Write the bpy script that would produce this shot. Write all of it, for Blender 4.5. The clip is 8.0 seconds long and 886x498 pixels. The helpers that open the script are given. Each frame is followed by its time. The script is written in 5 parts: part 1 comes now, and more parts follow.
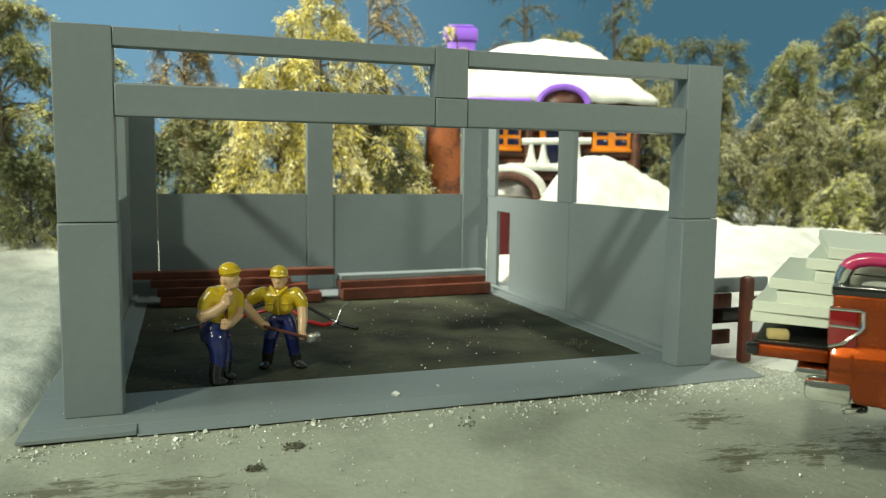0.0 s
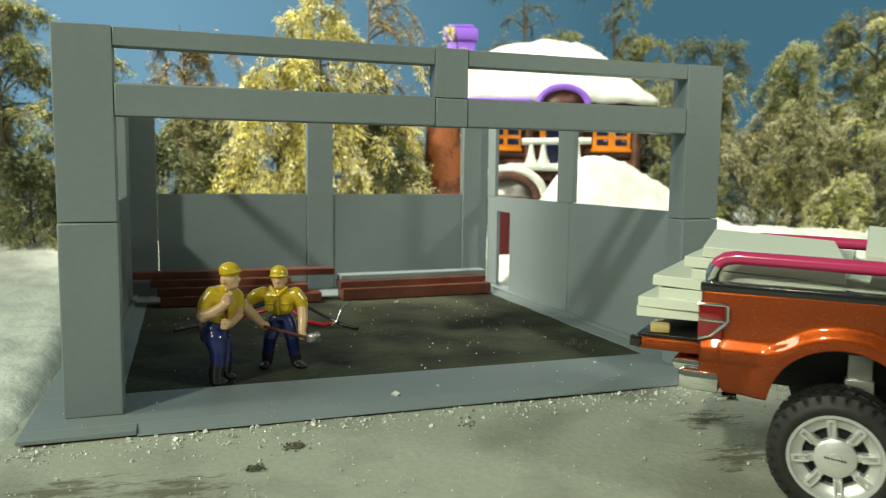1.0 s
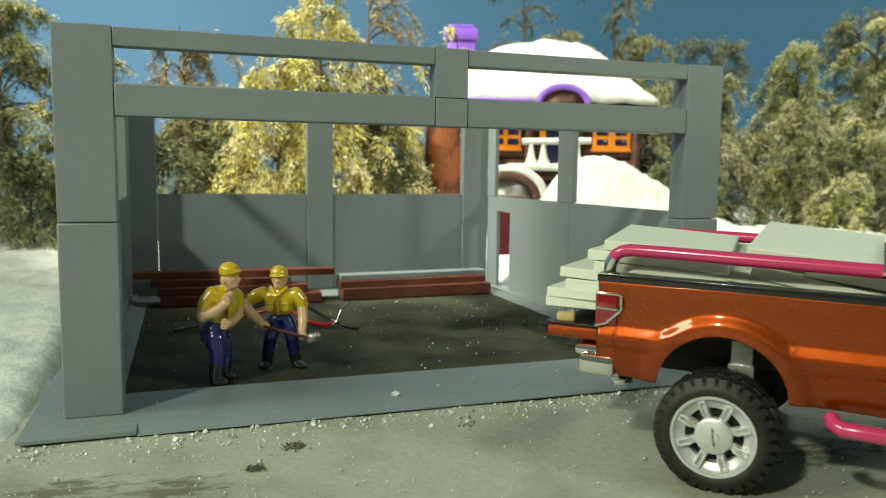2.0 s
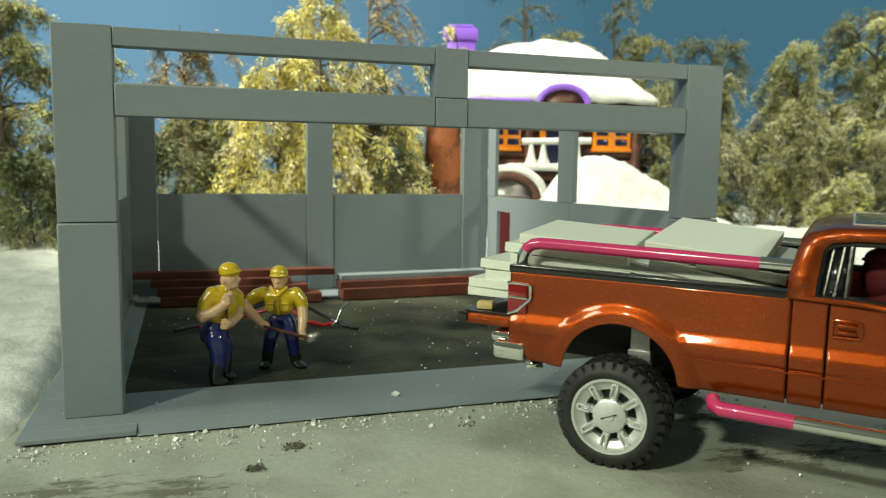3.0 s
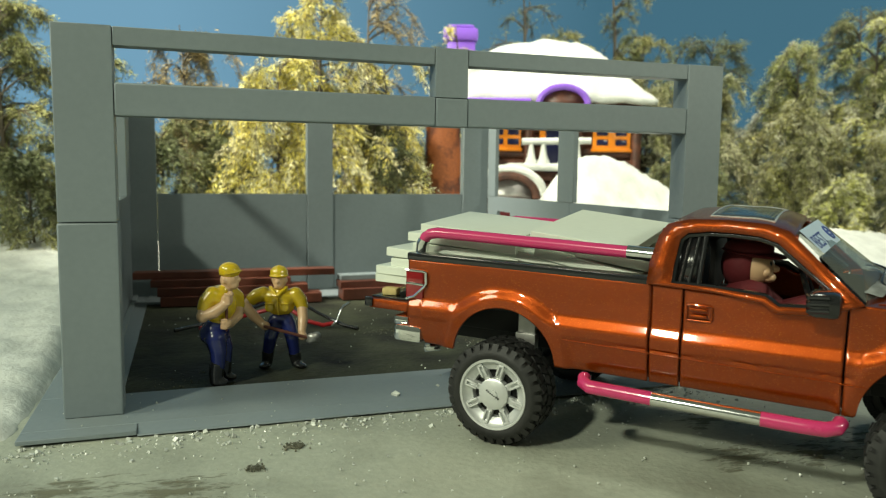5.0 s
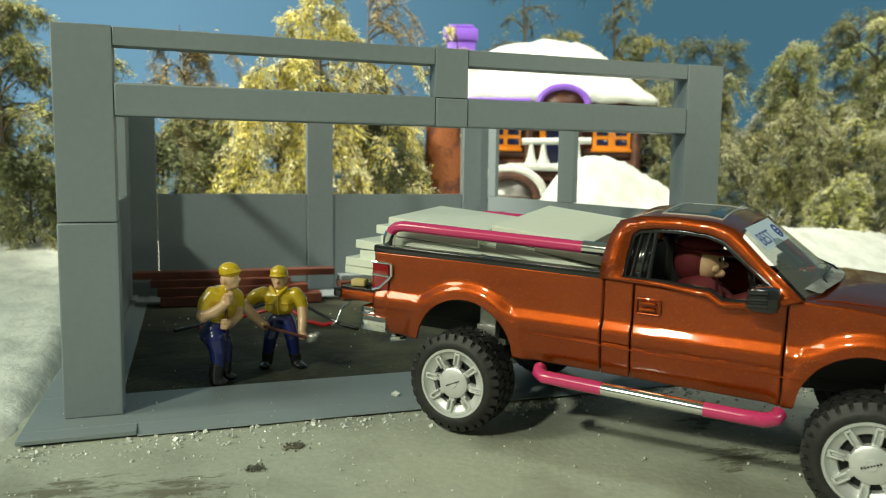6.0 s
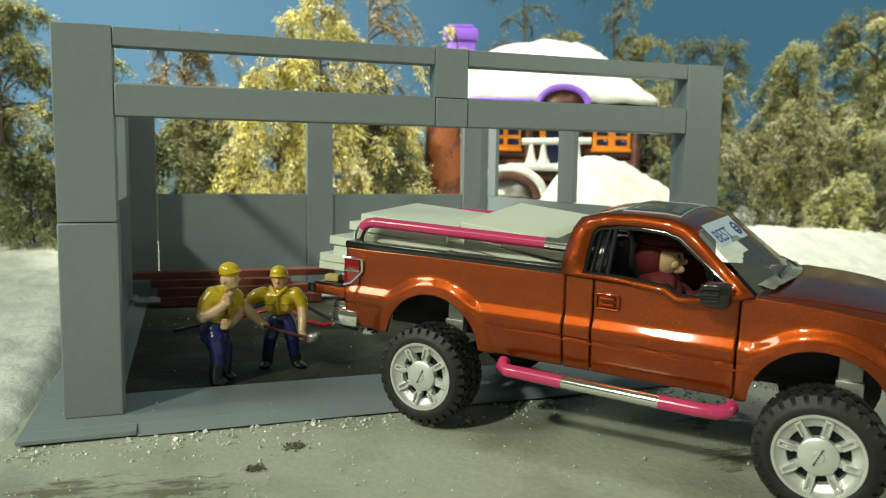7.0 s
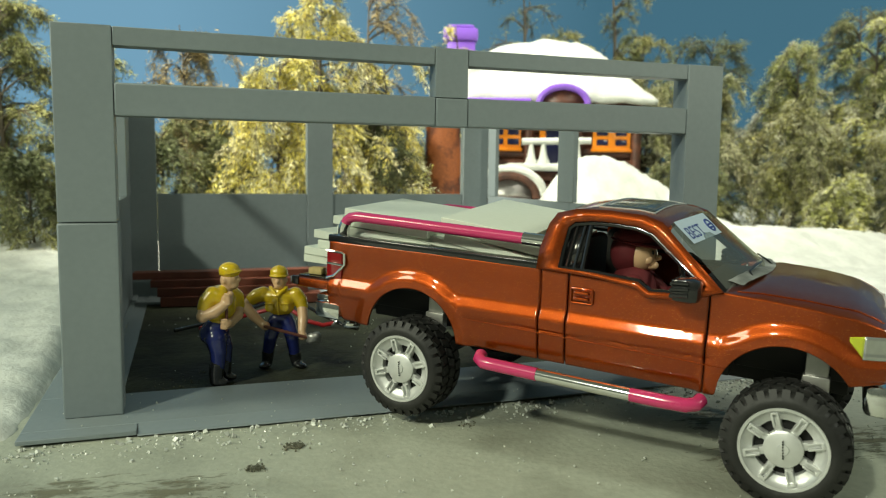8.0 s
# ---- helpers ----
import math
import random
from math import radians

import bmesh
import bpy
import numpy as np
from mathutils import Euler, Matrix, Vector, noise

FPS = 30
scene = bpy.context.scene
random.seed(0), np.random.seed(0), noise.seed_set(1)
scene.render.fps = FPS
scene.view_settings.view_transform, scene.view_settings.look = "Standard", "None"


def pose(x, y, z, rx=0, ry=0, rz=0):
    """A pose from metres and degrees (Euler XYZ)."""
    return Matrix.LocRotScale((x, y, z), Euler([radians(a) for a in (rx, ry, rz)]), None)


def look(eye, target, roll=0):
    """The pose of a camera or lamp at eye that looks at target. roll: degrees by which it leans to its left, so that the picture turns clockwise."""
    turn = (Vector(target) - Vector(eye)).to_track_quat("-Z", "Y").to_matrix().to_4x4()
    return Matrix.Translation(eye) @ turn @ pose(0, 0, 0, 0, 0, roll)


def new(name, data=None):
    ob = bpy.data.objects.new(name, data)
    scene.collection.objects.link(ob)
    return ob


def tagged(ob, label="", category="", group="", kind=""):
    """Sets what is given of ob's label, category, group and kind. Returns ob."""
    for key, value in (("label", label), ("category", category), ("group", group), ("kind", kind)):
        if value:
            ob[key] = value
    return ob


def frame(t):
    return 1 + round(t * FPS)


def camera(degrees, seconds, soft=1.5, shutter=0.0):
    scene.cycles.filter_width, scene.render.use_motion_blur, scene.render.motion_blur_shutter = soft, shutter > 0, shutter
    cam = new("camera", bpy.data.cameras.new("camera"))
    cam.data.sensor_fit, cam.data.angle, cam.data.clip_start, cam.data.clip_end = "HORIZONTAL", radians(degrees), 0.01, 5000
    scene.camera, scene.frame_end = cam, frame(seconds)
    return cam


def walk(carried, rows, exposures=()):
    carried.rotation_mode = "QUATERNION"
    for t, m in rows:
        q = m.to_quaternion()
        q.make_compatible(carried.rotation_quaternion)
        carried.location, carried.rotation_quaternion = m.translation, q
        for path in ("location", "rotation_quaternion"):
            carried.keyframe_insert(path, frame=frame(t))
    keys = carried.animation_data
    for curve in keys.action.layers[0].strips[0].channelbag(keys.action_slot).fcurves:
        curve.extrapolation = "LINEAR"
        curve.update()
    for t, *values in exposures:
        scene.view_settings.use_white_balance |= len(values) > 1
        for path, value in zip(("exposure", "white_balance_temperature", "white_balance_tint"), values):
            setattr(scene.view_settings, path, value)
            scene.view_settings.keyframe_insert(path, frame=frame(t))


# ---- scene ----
CM = 0.01                      # all helper sizes below are in centimetres

# ---- camera ----
cam = camera(60.72, 8.0, soft=1.15, shutter=0.4)
CAM_POSE = pose(0.0413188, -0.2876960, 0.0876745, 84.2653, -0.6390, -18.8684)
cam.data.dof.use_dof, cam.data.dof.focus_distance, cam.data.dof.aperture_fstop = True, 0.27, 24.0
walk(cam, [(0.0, CAM_POSE), (8.0, CAM_POSE)])

# ---- light: a studio set under lamps, with a painted blue sky ----
world = bpy.data.worlds.new("studio")
scene.world = world
world.use_nodes = True
bg = world.node_tree.nodes["Background"]
bg.inputs["Color"].default_value = (0.78, 0.92, 0.66, 1)
bg.inputs["Strength"].default_value = 0.075


def area_lamp(name, eye, target, size, watts, colour):
    data = bpy.data.lights.new(name, "AREA")
    data.shape, data.size, data.energy, data.color = "DISK", size * CM, watts, colour
    ob = new(name, data)
    ob.matrix_world = look([v * CM for v in eye], [v * CM for v in target])
    return ob


def spot_lamp(name, eye, target, degrees, radius, watts, colour):
    data = bpy.data.lights.new(name, "SPOT")
    data.spot_size, data.spot_blend, data.shadow_soft_size, data.energy, data.color = radians(degrees), 0.5, radius * CM, watts, colour
    ob = new(name, data)
    ob.matrix_world = look([v * CM for v in eye], [v * CM for v in target])
    return ob


area_lamp("key_light", (-66, -60, 74), (14, 4, 2), 7, 3.8, (0.95, 1.0, 0.79))
area_lamp("left_softbox", (-140, -8, 100), (22, 8, 2), 50, 7.2, (0.98, 1.0, 0.72))
area_lamp("right_light", (52, -40, 30), (10, 6, 0), 5, 0.42, (0.94, 1.0, 0.80))
spot_lamp("house_light", (78, 28.5, 86), (66, 40, 10), 76, 4, 15.5, (1.0, 0.98, 0.82))
spot_lamp("tree_light", (-30, 29, 80), (17, 47, 15), 44, 4, 29.0, (1.0, 0.98, 0.80))
scene.view_settings.exposure = 0.95


# ---- materials ----
def material(name, base, rough=0.5, metal=0.0, vary=0.25, scale=60.0, bump=0.2, coat=0.0, second=None, patch=8.0, stops=(0.4, 0.65), fine=400.0, flakes=0.0, random_piece=0.0, spec=0.5):
    """A procedural surface: base colour, broken up by a broad and a fine noise, with relief."""
    mat = bpy.data.materials.new(name)
    mat.use_nodes = True
    nodes, links = mat.node_tree.nodes, mat.node_tree.links
    shader = nodes["Principled BSDF"]
    coords = nodes.new("ShaderNodeTexCoord")
    broad, small = nodes.new("ShaderNodeTexNoise"), nodes.new("ShaderNodeTexNoise")
    broad.inputs["Scale"].default_value, broad.inputs["Detail"].default_value = patch, 6
    small.inputs["Scale"].default_value, small.inputs["Detail"].default_value = fine, 4
    for n in (broad, small):
        links.new(coords.outputs["Object"], n.inputs["Vector"])
    ramp = nodes.new("ShaderNodeValToRGB")
    ramp.color_ramp.elements[0].position, ramp.color_ramp.elements[1].position = stops
    other = second or tuple(v * (1 - vary) for v in base)
    ramp.color_ramp.elements[0].color, ramp.color_ramp.elements[1].color = (*other, 1), (*base, 1)
    links.new(broad.outputs["Fac"], ramp.inputs["Fac"])
    hsv = nodes.new("ShaderNodeHueSaturation")
    links.new(ramp.outputs["Color"], hsv.inputs["Color"])
    span = nodes.new("ShaderNodeMapRange")
    span.inputs["To Min"].default_value, span.inputs["To Max"].default_value = 1 - vary, 1 + vary
    links.new(small.outputs["Fac"], span.inputs["Value"])
    last = span.outputs["Result"]
    if random_piece:
        geo, add = nodes.new("ShaderNodeNewGeometry"), nodes.new("ShaderNodeMath")
        more = nodes.new("ShaderNodeMapRange")
        more.inputs["To Min"].default_value, more.inputs["To Max"].default_value = -random_piece, random_piece
        links.new(geo.outputs["Random Per Island"], more.inputs["Value"])
        links.new(last, add.inputs[0]), links.new(more.outputs["Result"], add.inputs[1])
        last = add.outputs["Value"]
    links.new(last, hsv.inputs["Value"])
    links.new(hsv.outputs["Color"], shader.inputs["Base Color"])
    rough_span = nodes.new("ShaderNodeMapRange")
    rough_span.inputs["To Min"].default_value, rough_span.inputs["To Max"].default_value = max(0.02, rough - 0.08), min(1, rough + 0.08)
    links.new(broad.outputs["Fac"], rough_span.inputs["Value"])
    links.new(rough_span.outputs["Result"], shader.inputs["Roughness"])
    shader.inputs["Metallic"].default_value = metal
    shader.inputs["Specular IOR Level"].default_value = spec
    shader.inputs["Coat Weight"].default_value, shader.inputs["Coat Roughness"].default_value = coat, 0.06
    if flakes:
        cells = nodes.new("ShaderNodeTexVoronoi")
        cells.inputs["Scale"].default_value = 8500
        links.new(coords.outputs["Object"], cells.inputs["Vector"])
        spark = nodes.new("ShaderNodeBump")
        spark.inputs["Strength"].default_value, spark.inputs["Distance"].default_value = flakes, 0.0002
        links.new(cells.outputs["Color"], spark.inputs["Height"])
        # flakes' sparkle put into the colour: a few random cells turn brighter orange
        pick, tell, fleck_glint = nodes.new("ShaderNodeSeparateColor"), nodes.new("ShaderNodeMath"), nodes.new("ShaderNodeMixRGB")
        tell.operation = "GREATER_THAN"
        tell.inputs[1].default_value = 0.984
        links.new(cells.outputs["Color"], pick.inputs["Color"])
        links.new(pick.outputs["Red"], tell.inputs[0])
        links.new(tell.outputs["Value"], fleck_glint.inputs["Fac"])
        links.new(hsv.outputs["Color"], fleck_glint.inputs["Color1"])
        fleck_glint.inputs["Color2"].default_value = (0.62, 0.18, 0.02, 1)
        links.new(fleck_glint.outputs["Color"], shader.inputs["Base Color"])
        links.new(spark.outputs["Normal"], shader.inputs["Normal"])
        flat = nodes.new("ShaderNodeNewGeometry")
        links.new(flat.outputs["Normal"], shader.inputs["Coat Normal"])
    elif bump:
        relief = nodes.new("ShaderNodeBump")
        relief.inputs["Strength"].default_value, relief.inputs["Distance"].default_value = bump, 0.0006
        links.new(small.outputs["Fac"], relief.inputs["Height"])
        links.new(relief.outputs["Normal"], shader.inputs["Normal"])
    return mat


def dusty_pane(name, tint, dust):
    """Thin clear sheet with a film of grey dust."""
    mat = bpy.data.materials.new(name)
    mat.use_nodes = True
    nodes, links = mat.node_tree.nodes, mat.node_tree.links
    film = nodes["Principled BSDF"]
    film.inputs["Base Color"].default_value, film.inputs["Roughness"].default_value = (0.16, 0.17, 0.15, 1), 0.12
    clear, mix, grain = (nodes.new(n) for n in ("ShaderNodeBsdfTransparent", "ShaderNodeMixShader", "ShaderNodeTexNoise"))
    clear.inputs["Color"].default_value = (*tint, 1)
    grain.inputs["Scale"].default_value = 90
    span = nodes.new("ShaderNodeMapRange")
    span.inputs["To Min"].default_value, span.inputs["To Max"].default_value = dust - 0.15, dust + 0.2
    links.new(grain.outputs["Fac"], span.inputs["Value"])
    links.new(span.outputs["Result"], mix.inputs["Fac"])
    links.new(clear.outputs["BSDF"], mix.inputs[1])
    links.new(film.outputs["BSDF"], mix.inputs[2])
    links.new(mix.outputs["Shader"], nodes["Material Output"].inputs["Surface"])
    return mat


GREY = material("grey_painted_card", (0.222, 0.260, 0.276), 0.5, vary=0.08, bump=0.10, patch=12, second=(0.200, 0.236, 0.250))
EARTH = material("wet_dark_earth", (0.055, 0.060, 0.036), 0.8, vary=0.5, bump=1.0, patch=26, second=(0.020, 0.020, 0.014), stops=(0.38, 0.62), spec=0.25)
ROAD = material("dusty_frosted_road", (0.40, 0.42, 0.34), 0.58, vary=0.20, bump=0.5, patch=22, second=(0.28, 0.29, 0.23), stops=(0.36, 0.52), fine=480)
SNOW = material("granular_snow", (0.71, 0.73, 0.68), 0.75, vary=0.10, bump=1.0, patch=45, second=(0.56, 0.58, 0.54), fine=350)
SALT = material("salt_crystal", (0.60, 0.62, 0.57), 0.2, vary=0.08, bump=0.1, random_piece=0.30)
STAIN = material("mud_stain", (0.17, 0.16, 0.11), 0.6, vary=0.4, bump=0.6, patch=150, second=(0.09, 0.09, 0.06))
TIMBER = material("brown_red_timber", (0.17, 0.050, 0.028), 0.45, vary=0.3, bump=0.2, patch=40, second=(0.10, 0.030, 0.019))
PAINT = material("copper_orange_metallic", (0.310, 0.047, 0.002), 0.37, metal=0.82, vary=0.10, fine=900, spec=0.3, coat=0.65, patch=20, flakes=0.35)
BLACK = material("black_plastic", (0.012, 0.012, 0.013), 0.2, vary=0.2, bump=0.1, coat=0.5)
MATT = material("black_underbody", (0.010, 0.010, 0.010), 0.7, vary=0.2, bump=0.2)
RUBBER = material("tyre_rubber", (0.006, 0.006, 0.006), 0.6, vary=0.3, bump=0.4, patch=60, second=(0.017, 0.017, 0.016))
ALLOY = material("silver_wheel", (0.70, 0.71, 0.70), 0.38, metal=0.5, vary=0.1, bump=0.15, patch=80)
CHROME = material("chrome", (0.80, 0.80, 0.78), 0.10, metal=1.0, vary=0.04, bump=0.02)
PINK = material("raspberry_pink_paint", (0.56, 0.035, 0.145), 0.25, vary=0.05, bump=0.02, coat=0.6)
RED = material("red_lens", (0.26, 0.006, 0.008), 0.12, vary=0.15, bump=0.0, coat=1.0)
FOAM = material("pale_foam_board", (0.76, 0.80, 0.69), 0.65, vary=0.04, bump=0.12, patch=10, second=(0.71, 0.75, 0.65))
SPONGE = material("yellow_sponge", (0.62, 0.48, 0.20), 0.9, vary=0.2, bump=0.5)
YELLOW = material("yellow_enamel", (0.62, 0.42, 0.010), 0.22, vary=0.05, bump=0.0, coat=0.8)
NAVY = material("navy_enamel", (0.012, 0.020, 0.13), 0.25, vary=0.1, bump=0.0, coat=0.7)
SKIN = material("flesh_enamel", (0.66, 0.42, 0.24), 0.3, vary=0.05, bump=0.0, coat=0.5)
BOOT = material("black_enamel", (0.010, 0.010, 0.012), 0.15, vary=0.1, bump=0.0, coat=0.8)
STEEL = material("dull_steel", (0.45, 0.44, 0.42), 0.35, metal=0.8, vary=0.2, bump=0.2)
HOSE_RED = material("red_hose", (0.35, 0.012, 0.015), 0.35, vary=0.1, bump=0.0)
ORANGE = material("orange_plastic", (0.85, 0.26, 0.010), 0.3, vary=0.05, bump=0.0)
PURPLE = material("purple_plastic", (0.25, 0.11, 0.62), 0.3, vary=0.05, bump=0.0)
LOG = material("brown_log_plastic", (0.115, 0.040, 0.020), 0.5, vary=0.35, bump=0.5, patch=70, second=(0.05, 0.02, 0.012))
BARK_RED = material("russet_bark", (0.30, 0.085, 0.022), 0.6, vary=0.4, bump=0.6, patch=50, second=(0.11, 0.03, 0.012), stops=(0.42, 0.55))
DARKBLUE = material("dark_window", (0.012, 0.014, 0.05), 0.2, vary=0.1, bump=0.0)
BARK = material("grey_twig_bark", (0.13, 0.105, 0.07), 0.8, vary=0.3, bump=0.4)
LEAF_YELLOW = material("yellow_spray", (0.90, 0.78, 0.22), 0.6, vary=0.15, bump=0.0, random_piece=0.6, second=(0.62, 0.54, 0.10))
LEAF_OLIVE = material("olive_spray", (0.54, 0.49, 0.18), 0.65, vary=0.15, bump=0.0, random_piece=0.7, second=(0.20, 0.21, 0.07))
LEAF_DARK = material("dark_green_spray", (0.24, 0.24, 0.09), 0.65, vary=0.15, bump=0.0, random_piece=0.7, second=(0.10, 0.12, 0.05))
LEAF_FROST = material("frosted_spray", (0.78, 0.76, 0.58), 0.7, vary=0.15, bump=0.0, random_piece=0.5, second=(0.42, 0.41, 0.24))
LEAF_LIME = material("lime_spray", (0.74, 0.70, 0.22), 0.65, vary=0.15, bump=0.0, random_piece=0.7, second=(0.34, 0.36, 0.10))
LEAF_CREAM = material("cream_spray_tips", (0.88, 0.84, 0.58), 0.6, vary=0.12, bump=0.0, random_piece=0.35, second=(0.74, 0.68, 0.36))
LEAF_TAN = material("tan_dry_grass", (0.50, 0.40, 0.20), 0.65, vary=0.15, bump=0.0, random_piece=0.5, second=(0.30, 0.23, 0.10))
PAPER = material("pale_blue_paper", (0.55, 0.66, 0.78), 0.6, vary=0.04, bump=0.05)
INK = material("blue_ink", (0.03, 0.06, 0.26), 0.6, vary=0.05, bump=0.0)
AMBER = material("yellow_green_lens", (0.55, 0.60, 0.03), 0.12, vary=0.1, bump=0.0, coat=1.0)
LAMP_CLEAR = material("clear_headlamp", (0.50, 0.51, 0.48), 0.12, metal=0.7, vary=0.2, bump=0.1, coat=1.0)
VELVET = material("dark_red_cloth", (0.13, 0.008, 0.012), 0.8, vary=0.2, bump=0.3)
FROSTED = material("frosted_grey_plastic", (0.36, 0.37, 0.35), 0.7, vary=0.3, bump=0.6, patch=120, second=(0.16, 0.165, 0.155))
PANE = dusty_pane("windscreen_glass", (0.75, 0.80, 0.74), 0.5)
DUSTY = material("dusty_grey_glass", (0.07, 0.075, 0.075), 0.25, vary=0.3, bump=0.1, coat=0.6, patch=60, second=(0.035, 0.04, 0.04))


# ---- mesh helpers, all in centimetres ----
def thing(name, label, category, x=0, y=0, z=0, rz=0, group="", kind=""):
    ob = new(name)
    ob.empty_display_size = 0.01
    ob.matrix_basis = pose(x * CM, y * CM, z * CM, 0, 0, rz)
    return tagged(ob, label, category, group, kind)


def mesh_of(name, bm, mats, smooth=0.0):
    bmesh.ops.scale(bm, vec=(CM, CM, CM), verts=bm.verts)
    me = bpy.data.meshes.new(name)
    bm.normal_update()
    bm.to_mesh(me)
    bm.free()
    for m in mats if isinstance(mats, (list, tuple)) else [mats]:
        me.materials.append(m)
    if smooth:
        me.polygons.foreach_set("use_smooth", [True] * len(me.polygons))
        me.set_sharp_from_angle(angle=radians(smooth))
    return me


def part(name, bm, mats, parent=None, label="", smooth=35.0, kind=""):
    ob = new(name, mesh_of(name, bm, mats, smooth))
    if parent:
        ob.parent = parent
    return tagged(ob, label, kind=kind)


def solid(name, bm, mats, label, category, x=0, y=0, z=0, rz=0, group="", kind="", smooth=35.0):
    ob = part(name, bm, mats, None, "", smooth)
    ob.matrix_basis = pose(x * CM, y * CM, z * CM, 0, 0, rz)
    return tagged(ob, label, category, group, kind)


def box(bm, x0, x1, y0, y1, z0, z1, bevel=0.05, slot=0, turn=None):
    made = bmesh.ops.create_cube(bm, size=1)["verts"]
    for v in made:
        v.co = Vector(((x0 + x1) / 2 + v.co.x * (x1 - x0), (y0 + y1) / 2 + v.co.y * (y1 - y0), (z0 + z1) / 2 + v.co.z * (z1 - z0)))
    edges = list({e for v in made for e in v.link_edges})
    faces = list({f for v in made for f in v.link_faces})
    if bevel:
        out = bmesh.ops.bevel(bm, geom=edges, offset=bevel, segments=2, affect="EDGES", profile=0.5)
        faces = list(set(out["faces"]) | {f for f in faces if f.is_valid})
    if turn:
        bmesh.ops.transform(bm, matrix=turn, verts=list({v for f in faces for v in f.verts}))
    for f in faces:
        f.material_index = slot
    return bm


def boxes(*rows, bevel=0.05):
    bm = bmesh.new()
    for row in rows:
        box(bm, *row, bevel=bevel)
    return bm


def tube(bm, points, radius, sides=10, slot=0, closed=True):
    """A round bar along points; radius is one number or one a point."""
    pts = [Vector(p) for p in points]
    radii = radius if isinstance(radius, (list, tuple)) else [radius] * len(pts)
    rings, side = [], None
    for i, p in enumerate(pts):
        ahead = (pts[min(i + 1, len(pts) - 1)] - pts[max(i - 1, 0)]).normalized()
        if side is None:
            side = ahead.orthogonal().normalized()
        side = (side - ahead * side.dot(ahead)).normalized()
        up = ahead.cross(side)
        rings.append([bm.verts.new(p + radii[i] * (math.cos(a) * side + math.sin(a) * up)) for a in (2 * math.pi * k / sides for k in range(sides))])
    for a, b in zip(rings, rings[1:]):
        for k in range(sides):
            f = bm.faces.new((a[k], a[(k + 1) % sides], b[(k + 1) % sides], b[k]))
            f.material_index = slot
    if closed:
        bm.faces.new(rings[0][::-1]).material_index = slot
        bm.faces.new(rings[-1]).material_index = slot
    return bm


def blob(bm, at, size, slot=0, turn=(0, 0, 0), detail=14):
    made = bmesh.ops.create_uvsphere(bm, u_segments=detail + 4, v_segments=detail, radius=1)["verts"]
    m = Matrix.Translation(at) @ Euler([radians(a) for a in turn]).to_matrix().to_4x4() @ Matrix.Diagonal((*size, 1))
    bmesh.ops.transform(bm, matrix=m, verts=made)
    for f in {f for v in made for f in v.link_faces}:
        f.material_index = slot
    return bm


def limb(bm, points, radii, slot=0):
    """A soft limb: a tube with rounded joints."""
    tube(bm, points, radii, 14, slot)
    for p, r in zip(points, radii):
        blob(bm, p, (r, r, r), slot, detail=10)
    return bm


def grid(bm, us, vs, place, slot=0, flip=False):
    rows = [[bm.verts.new(place(u, v)) for v in vs] for u in us]
    for i in range(len(us) - 1):
        for j in range(len(vs) - 1):
            q = (rows[i][j], rows[i + 1][j], rows[i + 1][j + 1], rows[i][j + 1])
            bm.faces.new(q[::-1] if flip else q).material_index = slot
    return rows


def steps(a, b, n):
    return [a + (b - a) * i / n for i in range(n + 1)]


def table(x, rows):
    return float(np.interp(x, [r[0] for r in rows], [r[1] for r in rows]))


def shell(ob, thickness, offset=-1.0):
    m = ob.modifiers.new("thickness", "SOLIDIFY")
    m.thickness, m.offset = thickness * CM, offset
    return ob


# ---- ground, road and snow ----
def GROUND_Z(x, y):
    return -0.24 - 0.012 * min(max(-4 - y, 0), 9) + 0.05 * noise.noise((x * 0.25, y * 0.25, 3)) + 0.03 * noise.noise((x * 1.1, y * 1.1, 7))


